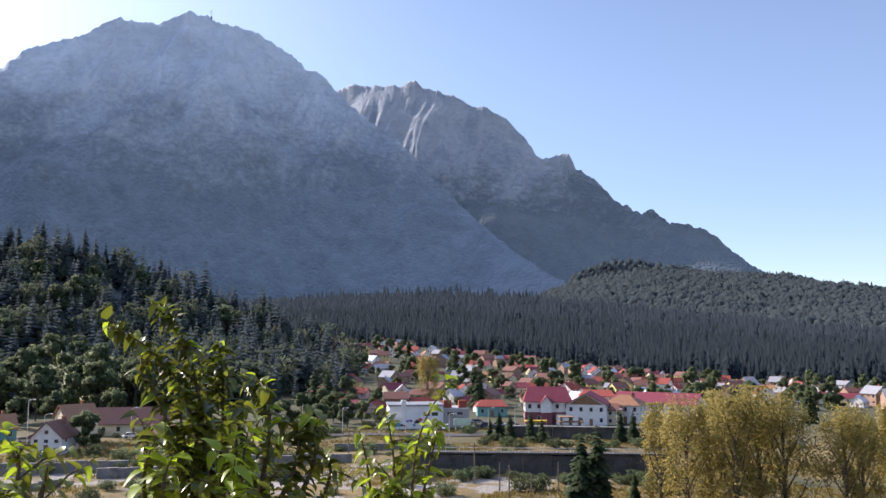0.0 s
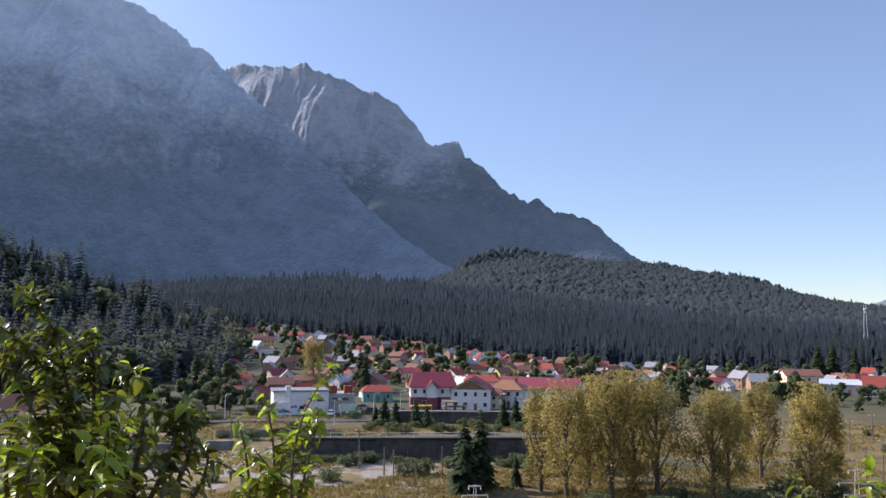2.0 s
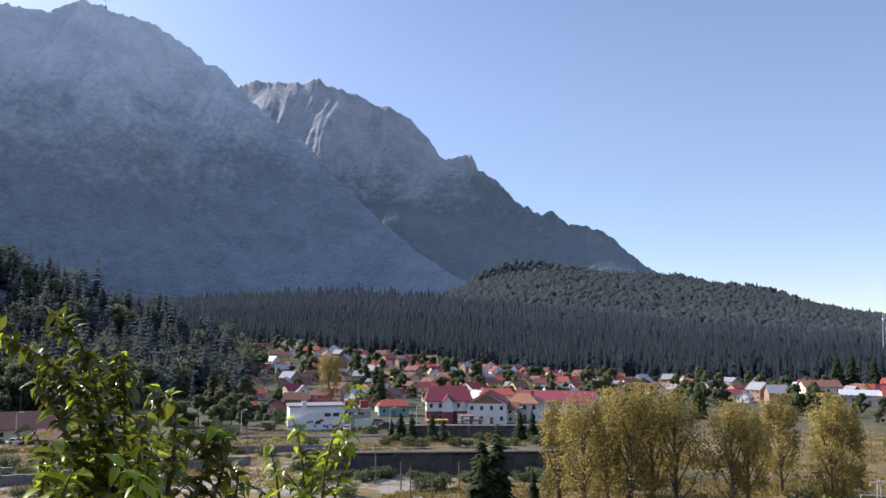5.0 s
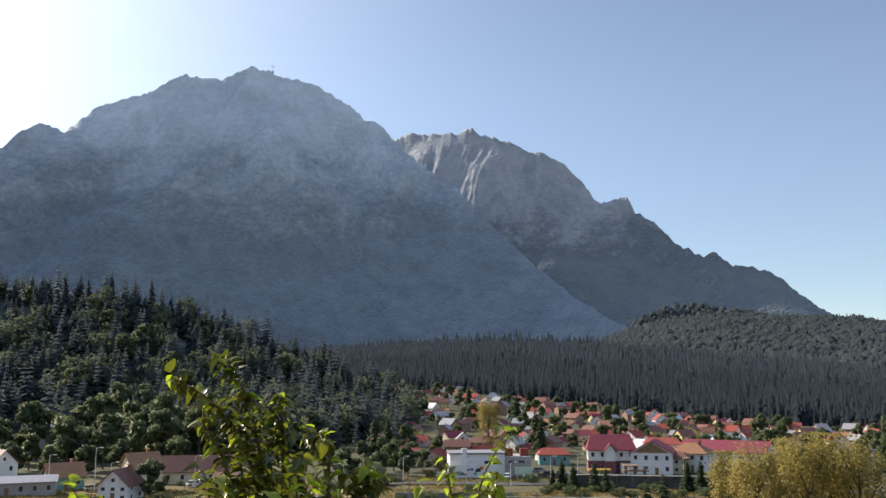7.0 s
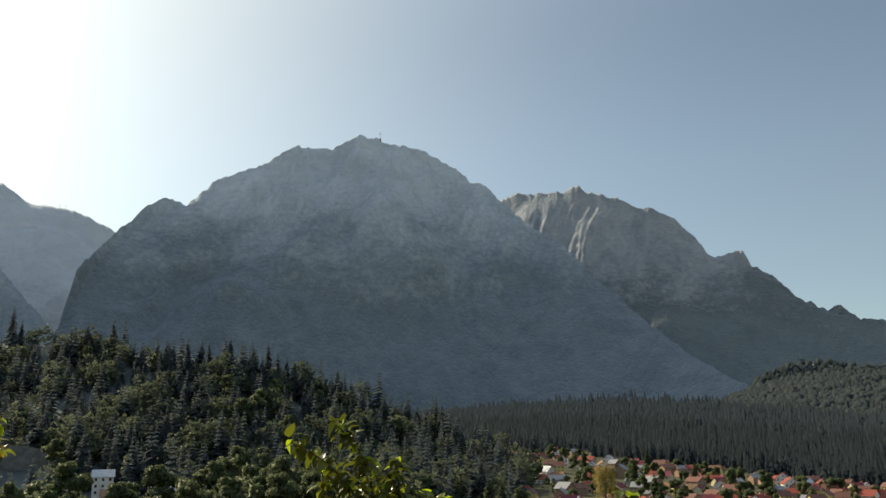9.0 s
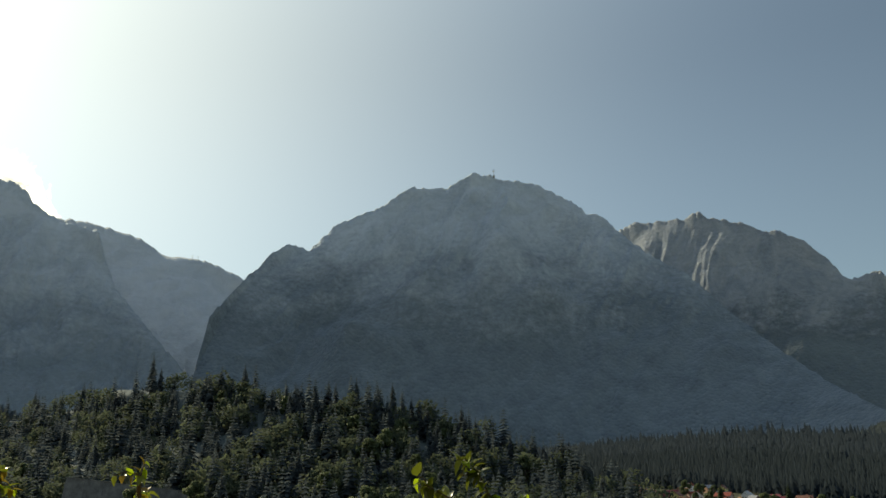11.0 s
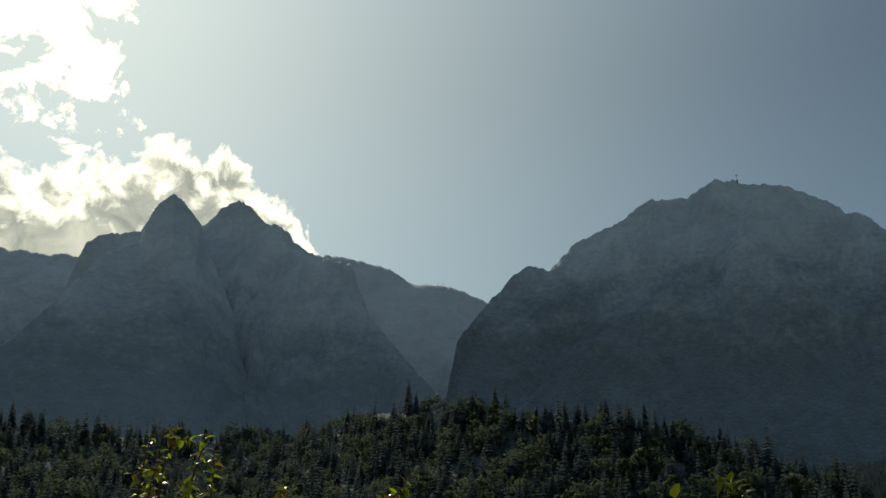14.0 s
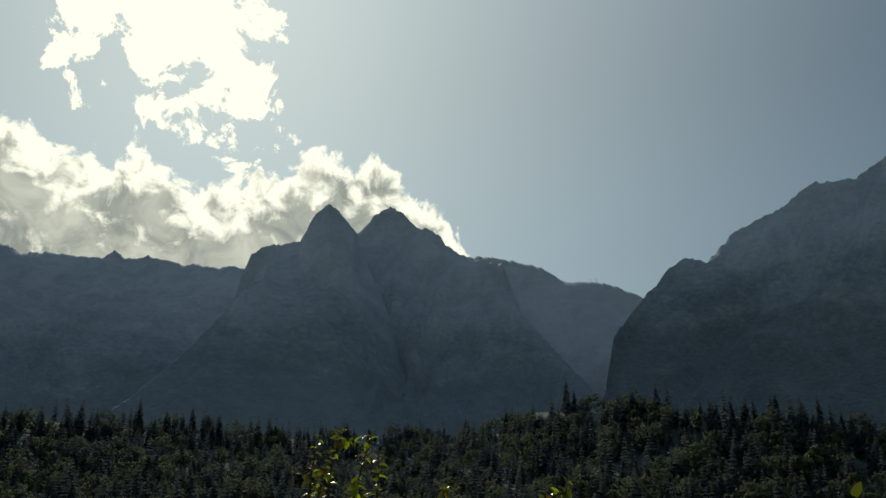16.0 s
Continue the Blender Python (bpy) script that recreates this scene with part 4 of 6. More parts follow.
# spruces in the meadow and the town
kinds = [spruce("spruce", h, 90 + i, "full green spruce standing in the valley", M_VALLEY_SPRUCE, 0.27) for i, h in enumerate((12.5, 10.5, 15))]
for a, d, k, s in [(-8.75, 143, 0, 1.0), (-9.75, 147, 0, 1.05), (-3.6, 236, 1, .75), (-4.3, 234, 1, .7), (-5.6, 232, 1, .75), (-6.3, 230, 1, .6), (-3.0, 236, 1, .55), (-11.2, 234, 1, .8),
                   (-12.0, 232, 1, .8), (-12.9, 234, 1, .7), (-2.3, 330, 2, 1.0), (-2.0, 352, 2, 1.1), (6.9, 300, 2, .8), (7.4, 330, 2, 1.0), (8.2, 320, 2, 1.1), (2.2, 520, 2, 1.0),
                   (-0.8, 440, 2, 1.0), (-1.6, 540, 2, 1.0), (-4.4, 470, 2, .9), (19.8, 133, 0, .35), (18.6, 128, 0, .4), (21.5, 140, 0, .35), (-22.3, 300, 2, .8), (-12.0, 150, 1, .5),
                   (-33.2, 520, 2, 1.1), (-34.0, 505, 2, 1.0), (-34.8, 500, 2, 1.1), (-35.6, 490, 2, 1.0), (-32.2, 500, 2, 1.1), (-31.0, 505, 2, 1.2), (-30.2, 500, 2, 1.2), (-36.5, 480, 2, 1.1)]:
    o = copy_thing(kinds[k], place(a, d, a * 41))
    o.scale = (s, s, s)
for o in kinds:
    hide_far_below(o)


# bushes and tufts of the river bed
def bush(name, seed, mat, label):
    rng = np.random.default_rng(seed)
    e = thing(name, Matrix(), label, "bush", "river bed bushes")
    bm = bmesh.new()
    for k in range(7):
        th = k * 0.9
        tube(bm, [(0, 0, -0.1), (0.4 * math.cos(th), 0.4 * math.sin(th), 0.7), (0.9 * math.cos(th), 0.9 * math.sin(th), 1.4)], [0.04, 0.03, 0.01], 4)
    part("branchwork", bm, M_BARK, e)
    n = 900
    d = rng.normal(0, 1, (n, 3))
    d /= np.linalg.norm(d, axis=1)[:, None]
    p = d * rng.uniform(0.4, 1.0, (n, 1)) ** 0.5 * (1.5, 1.4, 0.95) * (1 + 0.25 * np.sin(d[:, :1] * 5 + seed) + 0.2 * np.sin(d[:, 1:2] * 7)) + (0, 0, 0.95)
    p[:, 2] = np.maximum(p[:, 2], 0.05)
    u, w = rng.normal(0, 1, (n, 3)), rng.normal(0, 1, (n, 3))
    u, w = u / np.linalg.norm(u, axis=1)[:, None] * 0.17, w / np.linalg.norm(w, axis=1)[:, None] * 0.11
    v = np.stack([p - u, p + w, p + u, p - w], 1).reshape(-1, 3)
    i = np.arange(n)[:, None] * 4
    o = new("leaves", fast_mesh("leaves", v, np.concatenate([i + (0, 1, 2), i + (0, 2, 3)]), [mat]))
    o.parent = e
    return e


M_SCRUB = foliage("grey_green_scrub", (0.07, 0.085, 0.035), (0.14, 0.15, 0.065), 0.3)
bushes = [bush("bush", 3, M_SCRUB, "grey-green willow bush on the gravel"), bush("bush", 4, M_LEAF, "low green bush in dry grass"), bush("bush", 5, M_LEAF_LIGHT, "bright green bush by the river bed")]
rng = np.random.default_rng(21)
brow = [(-2.6 - 0.75 * i, 226 + 9 * math.sin(i * 1.7), i % 3, 0.9 + 0.5 * abs(math.sin(i * 2.3))) for i in range(22)]
spots = brow + [(-4.9, 158, 0, 1.3), (-6.0, 160, 0, 1.5), (-2.4, 172, 1, 1.3), (-1.2, 168, 1, 1.2), (-0.4, 190, 1, 1.5), (-12.9, 165, 2, 1.2), (-7.7, 168, 1, 1.0), (-3.4, 178, 1, 1.6),
         (-22.0, 138, 1, 1.5), (-23.2, 134, 2, 1.2), (-25.9, 136, 1, 2.0), (-27.6, 134, 0, 2.2), (-28.4, 140, 0, 2.3), (-21.2, 132, 1, 1.4), (-31.0, 150, 1, 1.3), (-17.0, 133, 1, 1.3)]
for k in range(90):
    spots.append((float(rng.uniform(-38, 30)), float(rng.uniform(150, 300)), int(rng.integers(0, 3)), float(rng.uniform(0.5, 1.5))))
for k in range(15):
    spots.append((-14.5 + 1.15 * k + float(rng.uniform(-0.3, 0.3)), 170.5 + float(rng.uniform(-2.0, 2.0)), k % 3, float(rng.uniform(0.7, 1.5))))
for k in range(62):
    spots.append((float(rng.uniform(4, 30)), float(rng.uniform(150, 300)), int(rng.integers(0, 3)), float(rng.uniform(0.8, 2.0))))
for a, d, k, s in spots:
    o = copy_thing(bushes[k], place(a, d, a * 77))
    o.scale = (s, s, s * 0.9)
for o in bushes:
    hide_far_below(o)

# tufts of dry grass on the meadow
M_GRASS = foliage("dry_grass", (0.13, 0.105, 0.03), (0.34, 0.25, 0.08), 0.3, 0.8, 0.1)
n = 40000
ga, gd = rng.uniform(-39, 30, n), 105 + 160 * rng.uniform(0, 1, n) ** 1.2
gx, gy = polar(ga, gd)
keep = fbm(gx / 14, gy / 14, 31, 4) > 0.47
ga, gd, gx, gy = ga[keep], gd[keep], gx[keep], gy[keep]
n = len(ga)
base = np.stack([gx, gy, ground_z(ga, gd)], -1)
th, hh = rng.uniform(0, 6.283, (n, 5)), rng.uniform(0.25, 0.7, (n, 5))
root = base[:, None, :] + np.stack([rng.normal(0, 0.35, (n, 5)), rng.normal(0, 0.35, (n, 5)), np.zeros((n, 5)) - 0.05], -1)
side = np.stack([np.cos(th), np.sin(th), 0 * th], -1) * 0.13
tip = root + np.stack([rng.normal(0, 0.15, (n, 5)), rng.normal(0, 0.15, (n, 5)), hh], -1)
v = np.stack([root - side, root + side, tip], 2).reshape(-1, 3)
grass = new("dry_grass", fast_mesh("dry_grass", v, np.arange(len(v)).reshape(-1, 3), [M_GRASS]))
tagged(grass, "tall yellow dry grass on the river meadow", "grass", kind="stuff")


# ---------------------------------------------------------------- buildings
def plaster(name, c, dirt=0.8):
    return mottled(name, tuple(v * 0.86 for v in c), c, 0.6, 0.9, 7.0, 0.15, c3=tuple(v * dirt * 0.75 for v in c))


M_WHITE = plaster("white_plaster", (0.74, 0.73, 0.70))
M_CREAM = plaster("cream_plaster", (0.66, 0.58, 0.40))
M_YELLOW = plaster("yellow_plaster", (0.66, 0.55, 0.22))
M_GREY = plaster("grey_render", (0.36, 0.35, 0.34))
M_OCHRE = plaster("ochre_brick", (0.33, 0.21, 0.15))
M_MAROON = plaster("maroon_plaster", (0.22, 0.075, 0.085))
M_TEAL = plaster("teal_plaster", (0.14, 0.34, 0.33))
M_PINK = plaster("pink_plaster", (0.46, 0.31, 0.28))


def roofing(name, c, rough=0.6, metal=0.0):
    return mottled(name, tuple(v * 0.75 for v in c), c, 0.8, rough, 6.0, 0.25, 0.35, metal, tuple(v * 0.6 for v in c), 0.2)


R_RED = roofing("red_tiles", (0.30, 0.07, 0.05), 0.8)
R_ROSE = roofing("rose_sheet_roof", (0.20, 0.04, 0.055), 0.7)
R_BROWN = roofing("brown_tiles", (0.19, 0.085, 0.062))
R_ORANGE = roofing("orange_tiles", (0.29, 0.145, 0.075))
R_GREY = roofing("grey_sheet_roof", (0.28, 0.28, 0.29), 0.45)
R_PALE = roofing("pale_tin_roof", (0.5, 0.52, 0.54), 0.4)
M_GLASS = mottled("window_glass", (0.03, 0.035, 0.04), (0.05, 0.055, 0.06), 0.5, 0.08, 4.0, 0.0, spec=0.6)
M_FRAME = mottled("white_window_frame", (0.62, 0.62, 0.6), (0.7, 0.7, 0.68), 2.0, 0.6)
M_WOOD = mottled("weathered_boards", (0.16, 0.09, 0.05), (0.30, 0.18, 0.10), 1.5, 0.85, 9.0, 0.3)
M_CONCRETE = mottled("stained_concrete", (0.12, 0.114, 0.105), (0.25, 0.24, 0.22), 0.35, 0.95, 9.0, 0.3, c3=(0.08, 0.075, 0.07))
M_BRICK = mottled("chimney_brick", (0.22, 0.10, 0.07), (0.34, 0.16, 0.10), 3.0, 0.95)
M_STEEL = mottled("galvanised_steel", (0.50, 0.51, 0.52), (0.66, 0.67, 0.68), 2.0, 0.45, metallic=0.6)
M_STONE = mottled("dark_river_stone", (0.04, 0.038, 0.035), (0.10, 0.095, 0.085), 0.4, 0.95, 9.0, 0.4, c3=(0.05, 0.05, 0.045))
M_POLE = mottled("pole_wood", (0.12, 0.095, 0.07), (0.22, 0.18, 0.14), 2.0, 0.95)


def window(parent, x, y, z, w, h, side=0, far=False):
    """A window in a wall: white frame with a recessed dark pane. side 0: in the front, 1: in the right-hand wall."""
    t = 0.09
    bm = box(bmesh.new(), -w / 2, w / 2, -0.08, 0.05, -h / 2, h / 2)
    front = [f for f in bm.faces if f.normal.y < -0.9]
    bmesh.ops.inset_region(bm, faces=front, thickness=t, depth=0.0)
    for v in front[0].verts:
        v.co.y += 0.07
    front[0].material_index = 1 if far else 0
    f = part("window", bm, M_FRAME, parent)
    if far:
        f.data.materials.append(M_GLASS)
    f.matrix_local = pose(x, y, z, 0, 0, 90 if side == 1 else (-90 if side == 2 else 0))
    if far:
        return f
    part("pane", box(bmesh.new(), -w / 2 + t, w / 2 - t, -0.03, 0.0, -h / 2 + t, h / 2 - t), M_GLASS, f)
    return f


def gable_body(w, d, eave, ridge, along=True):
    """A house body with two gables; along: the ridge runs along x."""
    x, y = w / 2, d / 2
    b = [(-x, -y, -1.5), (x, -y, -1.5), (x, y, -1.5), (-x, y, -1.5), (-x, -y, eave), (x, -y, eave), (x, y, eave), (-x, y, eave)]
    if along:
        b += [(-x, 0, ridge), (x, 0, ridge)]
        f = [(0, 1, 5, 4), (2, 3, 7, 6), (1, 2, 6, 9, 5), (3, 0, 4, 8, 7), (4, 5, 9, 8), (6, 7, 8, 9), (3, 2, 1, 0)]
    else:
        b += [(0, -y, ridge), (0, y, ridge)]
        f = [(1, 2, 6, 5), (3, 0, 4, 7), (0, 1, 5, 8, 4), (2, 3, 7, 9, 6), (4, 8, 9, 7), (5, 6, 9, 8), (3, 2, 1, 0)]
    return solid(b, f)


def roof_slabs(w, d, eave, ridge, over, along=True, hip=0.0, t=0.18):
    """Two (or with hip four) roof slopes with overhang and thickness."""
    x, y = (w / 2 + over, d / 2 + over) if along else (d / 2 + over, w / 2 + over)
    slope = (ridge - eave) / ((d if along else w) / 2)
    e = eave - slope * over + 0.05
    r = ridge + 0.05
    hx = x - hip
    lower = [(-x, -y, e), (x, -y, e), (x, y, e), (-x, y, e), (-hx, 0, r), (hx, 0, r)]
    upper = [(px, py, pz + t) for px, py, pz in lower]
    pts = lower + upper
    if not along:
        pts = [(-py, px, pz) for px, py, pz in pts]
    up = [(6, 7, 11, 10), (8, 9, 10, 11)]
    lo = [(1, 0, 4, 5), (3, 2, 5, 4)]
    rim = [(0, 1, 7, 6), (2, 3, 9, 8)]
    if hip:
        up += [(7, 8, 11), (9, 6, 10)]
        lo += [(2, 1, 5), (0, 3, 4)]
        rim += [(1, 2, 8, 7), (3, 0, 6, 9)]
    else:
        rim += [(1, 5, 11, 7), (5, 2, 8, 11), (3, 4, 10, 9), (4, 0, 6, 10)]
    return solid(pts, up + lo + rim)


def house(name, m, w, d, eave, ridge, wall, roof, label, along=True, hip=0.0, group="", cols=3, rows=2, over=0.5, chimney=True, base=None, door=True, category="house", loft=True, both=True):
    e = thing(name, m, label, category, group)
    part("wall", gable_body(w, d, eave, ridge - 0.02, along) if not hip else box(bmesh.new(), -w / 2, w / 2, -d / 2, d / 2, -1.5, eave), wall, e)
    if base:
        part("plinth", box(bmesh.new(), -w / 2 - 0.05, w / 2 + 0.05, -d / 2 - 0.05, d / 2 + 0.05, -1.5, eave * 0.52), base, e, "darker lower storey")
    r = part("roof", roof_slabs(w, d, eave, ridge, over, along, hip), roof, e)
    if chimney:
        cx, cy = (w * 0.22, d * 0.12) if along else (w * 0.14, d * 0.2)
        bm = box(bmesh.new(), cx - 0.35, cx + 0.35, cy - 0.35, cy + 0.35, ridge - 1.6, ridge + 0.8)
        box(bm, cx - 0.45, cx + 0.45, cy - 0.45, cy + 0.45, ridge + 0.8, ridge + 0.95)
        part("chimney", bm, M_BRICK, r)
    storey = eave / rows
    off = 0.12 if base else 0.05
    for j in range(rows):
        for i in range(cols):
            x = (i + 0.5) / cols * w - w / 2
            if door and j == 0 and i == cols // 2:
                bm = box(bmesh.new(), x - 0.5, x + 0.5, -d / 2 - 0.12, -d / 2 + 0.05, 0.0, 2.1, 0.02)
                part("door", bm, M_WOOD, e, "brown wooden door")
                continue
            window(e, x, -d / 2 - off + 0.06, storey * (j + 0.55), 1.1, min(1.4, storey * 0.5), 0, not both)
        for i in range(max(1, int(d / 4))):
            y = (i + 0.5) / max(1, int(d / 4)) * d - d / 2
            window(e, w / 2 + off - 0.06, y, storey * (j + 0.55), 1.0, min(1.3, storey * 0.5), 1, not both)
            if both:
                window(e, -w / 2 - off + 0.06, y, storey * (j + 0.55), 1.0, min(1.3, storey * 0.5), 2)
    if not along and loft and not hip:
        window(e, 0, -d / 2 + 0.01, eave + (ridge - eave) * 0.35, 1.0, 1.0, 0, not both)
    return e


# landmarks by the road
b = house("school_building", place(-6.64, 284, 4), 14.2, 10, 7.0, 11.0, M_WHITE, R_ROSE, "two-storey white and maroon building with rose metal roof", hip=1.6, cols=5, base=M_MAROON, chimney=False, category="building")
bm = gable_body(3.2, 3.0, 6.6, 8.6, False)
dorm = part("bay", bm, M_WHITE, b, "white gabled front bay")
dorm.matrix_local = pose(-0.6, -5.2, 0)
part("bay_plinth", box(bmesh.new(), -1.66, 1.66, -1.56, 1.5, -1.5, 3.6), M_MAROON, dorm, "maroon lower storey of the bay")
part("bay_roof", roof_slabs(3.2, 3.0, 6.6, 8.6, 0.4, False), R_ROSE, dorm)
b = house("gabled_building", place(-9.25, 283, -6), 12.2, 14, 6.3, 9.6, M_WHITE, R_ROSE, "white building with rose roof and boarded gable", along=False, cols=4, chimney=False, category="building", loft=False)
part("gable_cladding", solid([(-5.2, -7.12, 6.35), (5.2, -7.12, 6.35), (0, -7.12, 9.25), (-5.2, -7.02, 6.35), (5.2, -7.02, 6.35), (0, -7.02, 9.25)],
                           [(0, 1, 2), (5, 4, 3), (0, 3, 4, 1), (1, 4, 5, 2), (2, 5, 3, 0)]), M_WOOD, b, "brown boarded gable")
part("lean_to_roof", box(bmesh.new(), -9.4, -6.1, -6.5, -2.0, 3.2, 3.4), R_BROWN, b)
part("lean_to", box(bmesh.new(), -9.2, -6.11, -6.3, -2.2, -1.0, 3.2), M_WHITE, b)
house("hotel_building", place(-11.5, 289, -14), 11.5, 10, 5.6, 8.2, M_WHITE, R_ORANGE, "white building with orange-brown hipped roof", hip=4.5, cols=4, category="building")
house("annex_building", place(-10.9, 281, -10), 4.2, 5, 4.6, 6.2, M_CREAM, R_BROWN, "small cream annex with brown roof", cols=2, chimney=False, category="building", hip=1.8)
house("long_hall", place(-13.6, 302, -16), 27, 15, 5.4, 8.4, M_WHITE, R_ROSE, "long white hall with rose sheet-metal roof", cols=9, chimney=False, category="building")
house("pink_building", place(-9.8, 318, 3), 12, 8, 6.2, 8.0, M_PINK, R_RED, "pink building with red roof behind the hall", cols=4, chimney=True, category="building", hip=2)

# flat-roofed shop with painted wall
shop = thing("shop_building", place(1.3, 270, 6), "flat-roofed white shop with colourful painted wall", "building")
part("wall", box(bmesh.new(), -10.5, 5.5, -6, 6, -1.5, 6.2), M_WHITE, shop)
part("side_wing", box(bmesh.new(), 5.6, 13.5, -5, 6, -1.5, 5.4), M_GREY, shop, "grey side wing")
part("parapet", box(bmesh.new(), -10.8, 5.7, -6.2, 6.2, 6.2, 6.7), R_GREY, shop, "grey metal parapet")
part("tower", box(bmesh.new(), -7.0, -5.6, -6.4, -5.0, 0.0, 8.0), M_WHITE, shop, "white corner pier")
part("front_panel", box(bmesh.new(), -11.2, 4.0, -8.4, -8.1, -1.0, 3.4), M_WHITE, shop, "white boundary wall")
M_PAINTS = [mottled("mural_paint_" + n, tuple(v * 0.8 for v in c), c, 1.5, 0.8) for n, c in
            (("red", (0.5, 0.08, 0.07)), ("blue", (0.10, 0.18, 0.42)), ("violet", (0.22, 0.10, 0.26)), ("teal", (0.10, 0.32, 0.34)), ("black", (0.04, 0.04, 0.05)))]
prng = random.Random(4)
for i in range(16):
    x, z, r = -10.6 + i * 0.9, prng.uniform(0.4, 2.6), prng.uniform(0.35, 0.9)
    bm = bmesh.new()
    n = prng.randint(5, 8)
    vs = [(x + r * prng.uniform(0.6, 1.2) * math.cos(6.283 * k / n), z + r * prng.uniform(0.5, 1.0) * math.sin(6.283 * k / n)) for k in range(n)]
    lo = [bm.verts.new((p, -8.41 - 0.006 * (i % 4), q)) for p, q in vs]
    bm.faces.new(lo)
    part("mural_patch", bm, M_PAINTS[i % 5], shop)
for x in (0.5, 3.0, 7.5, 10.5):
    window(shop, x, -5.95 if x > 5.6 else -6.0, 3.9, 2.0, 1.2)
for x in (7.2, 11.8):
    part("roof_unit", box(bmesh.new(), x - 1.2, x + 1.2, -3, -1, 5.4, 7.6, 0.05), R_RED, shop, "orange-red roof box")
house("kiosk", place(-3.1, 305, 5), 10, 7, 3.4, 5.2, M_TEAL, R_RED, "teal kiosk with red roof", cols=3, rows=1, hip=2, chimney=False, category="house")

# timber look-out by the road
look_out = thing("lookout_tower", place(-8.1, 256, 8), "bare concrete and timber stair tower with boarded roof", "tower")
for x in (-2.6, 0.0, 2.6):
    part("post", box(bmesh.new(), x - 0.35, x + 0.35, -0.4, 0.4, -2.0, 4.4), M_CONCRETE, look_out)
part("platform", box(bmesh.new(), -3.4, 3.6, -1.6, 1.6, 3.0, 3.3), M_WOOD, look_out)
part("stair", solid([(-2.4, -0.9, 0.0), (2.4, -0.9, 1.7), (2.4, -0.9, 2.0), (-2.4, -0.9, 0.3), (-2.4, 0.5, 0.0), (2.4, 0.5, 1.7), (2.4, 0.5, 2.0), (-2.4, 0.5, 0.3)],
                    [(0, 1, 2, 3), (7, 6, 5, 4), (0, 4, 5, 1), (3, 2, 6, 7), (1, 5, 6, 2), (0, 3, 7, 4)]), M_WOOD, look_out, "timber stair flight")
part("roof", box(bmesh.new(), -3.2, 0.8, -1.9, 1.9, 4.4, 4.65, 0.04), M_WOOD, look_out)
awning = thing("awning", place(-5.9, 262, 6), "yellow awning beside the road", "awning")
part("cloth", box(bmesh.new(), -3.0, 3.4, -1.0, 1.0, 2.4, 2.9, 0.1), mottled("yellow_canvas", (0.5, 0.3, 0.03), (0.62, 0.4, 0.05), 1.0, 0.8), awning)
for x in (-2.8, 0.2, 3.2):
    part("leg", box(bmesh.new(), x - 0.06, x + 0.06, -0.06, 0.06, -0.5, 2.4), M_STEEL, awning)

# houses by the hill
b = house("farm_house", place(23.4, 232, -24), 7.2, 9.5, 3.8, 7.2, M_WHITE, R_BROWN, "white gabled house with brown-red roof", along=False, cols=3)
house("tall_house", place(22.3, 246, 20), 8, 8, 6.6, 9.6, M_CREAM, R_ORANGE, "cream house with orange tiled roof", cols=3)
house("barn", place(19.0, 262, -6), 19, 9, 3.4, 7.2, M_CREAM, R_BROWN, "long low barn with dark brown roof", cols=5, rows=1, chimney=False, category="barn")
house("shed", place(17.3, 240, -24), 6, 5, 2.4, 4.4, M_GREY, R_BROWN, "small shed with brown roof", cols=2, rows=1, chimney=False, category="shed")
house("roadside_house", place(26.6, 262, 10), 9, 8, 3.4, 6.6, M_TEAL, R_ORANGE, "low green house with orange roof", cols=3, rows=1)
house("gable_house", place(30.3, 276, 40), 9, 8, 6.0, 9.6, M_WHITE, R_BROWN, "white rendered house with blank gable", along=False, cols=2)
house("block_house", place(33.0, 268, -5), 12, 9, 7.0, 9.0, M_OCHRE, R_ORANGE, "unfinished brick house with flat orange roof", cols=4, hip=3)
house("long_garage", place(29.5, 250, -4), 22, 8, 3.2, 4.4, M_GREY, R_GREY, "low garage with grey metal roof", cols=7, rows=1, chimney=False, category="garage")
for a, s, w, wall, roof, lab in ((31.8, 0.25, 8, M_WHITE, R_PALE, "white three-storey house on the wooded slope"), (28.4, 0.16, 9, M_WHITE, R_PALE, "white house with bright tin roof among trees"),
                                 (31.2, 0.14, 9, M_CREAM, R_BROWN, "cream house half hidden by trees"), (43.0, 0.3, 10, M_GREY, R_BROWN, "grey house high on the wooded slope")):
    p, _ = surface(m_hill, np.array([a]), np.array([s]))
    house("hillside_house", pose(*p[0], 0, 0, a), w, 8, 7.5, 10, wall, roof, lab, cols=3, rows=3)
p, _ = surface(m_hill, np.array([38.2]), np.array([0.34]))
wall_c = thing("retaining_wall", pose(p[0][0], p[0][1], 26.2, 0, 8.0, 38.2), "long pale concrete retaining wall in the wood", "wall")
for k in range(7):
    part("wall_panel", box(bmesh.new(), -29 + k * 8.3, -29 + k * 8.3 + 8.22, -0.5 - 0.04 * (k % 2), 0.5, -6.0, 4.2), M_CONCRETE, wall_c)
part("coping", box(bmesh.new(), -29.2, 29.3, -0.75, 0.7, 4.2, 4.5), M_CONCRETE, wall_c)

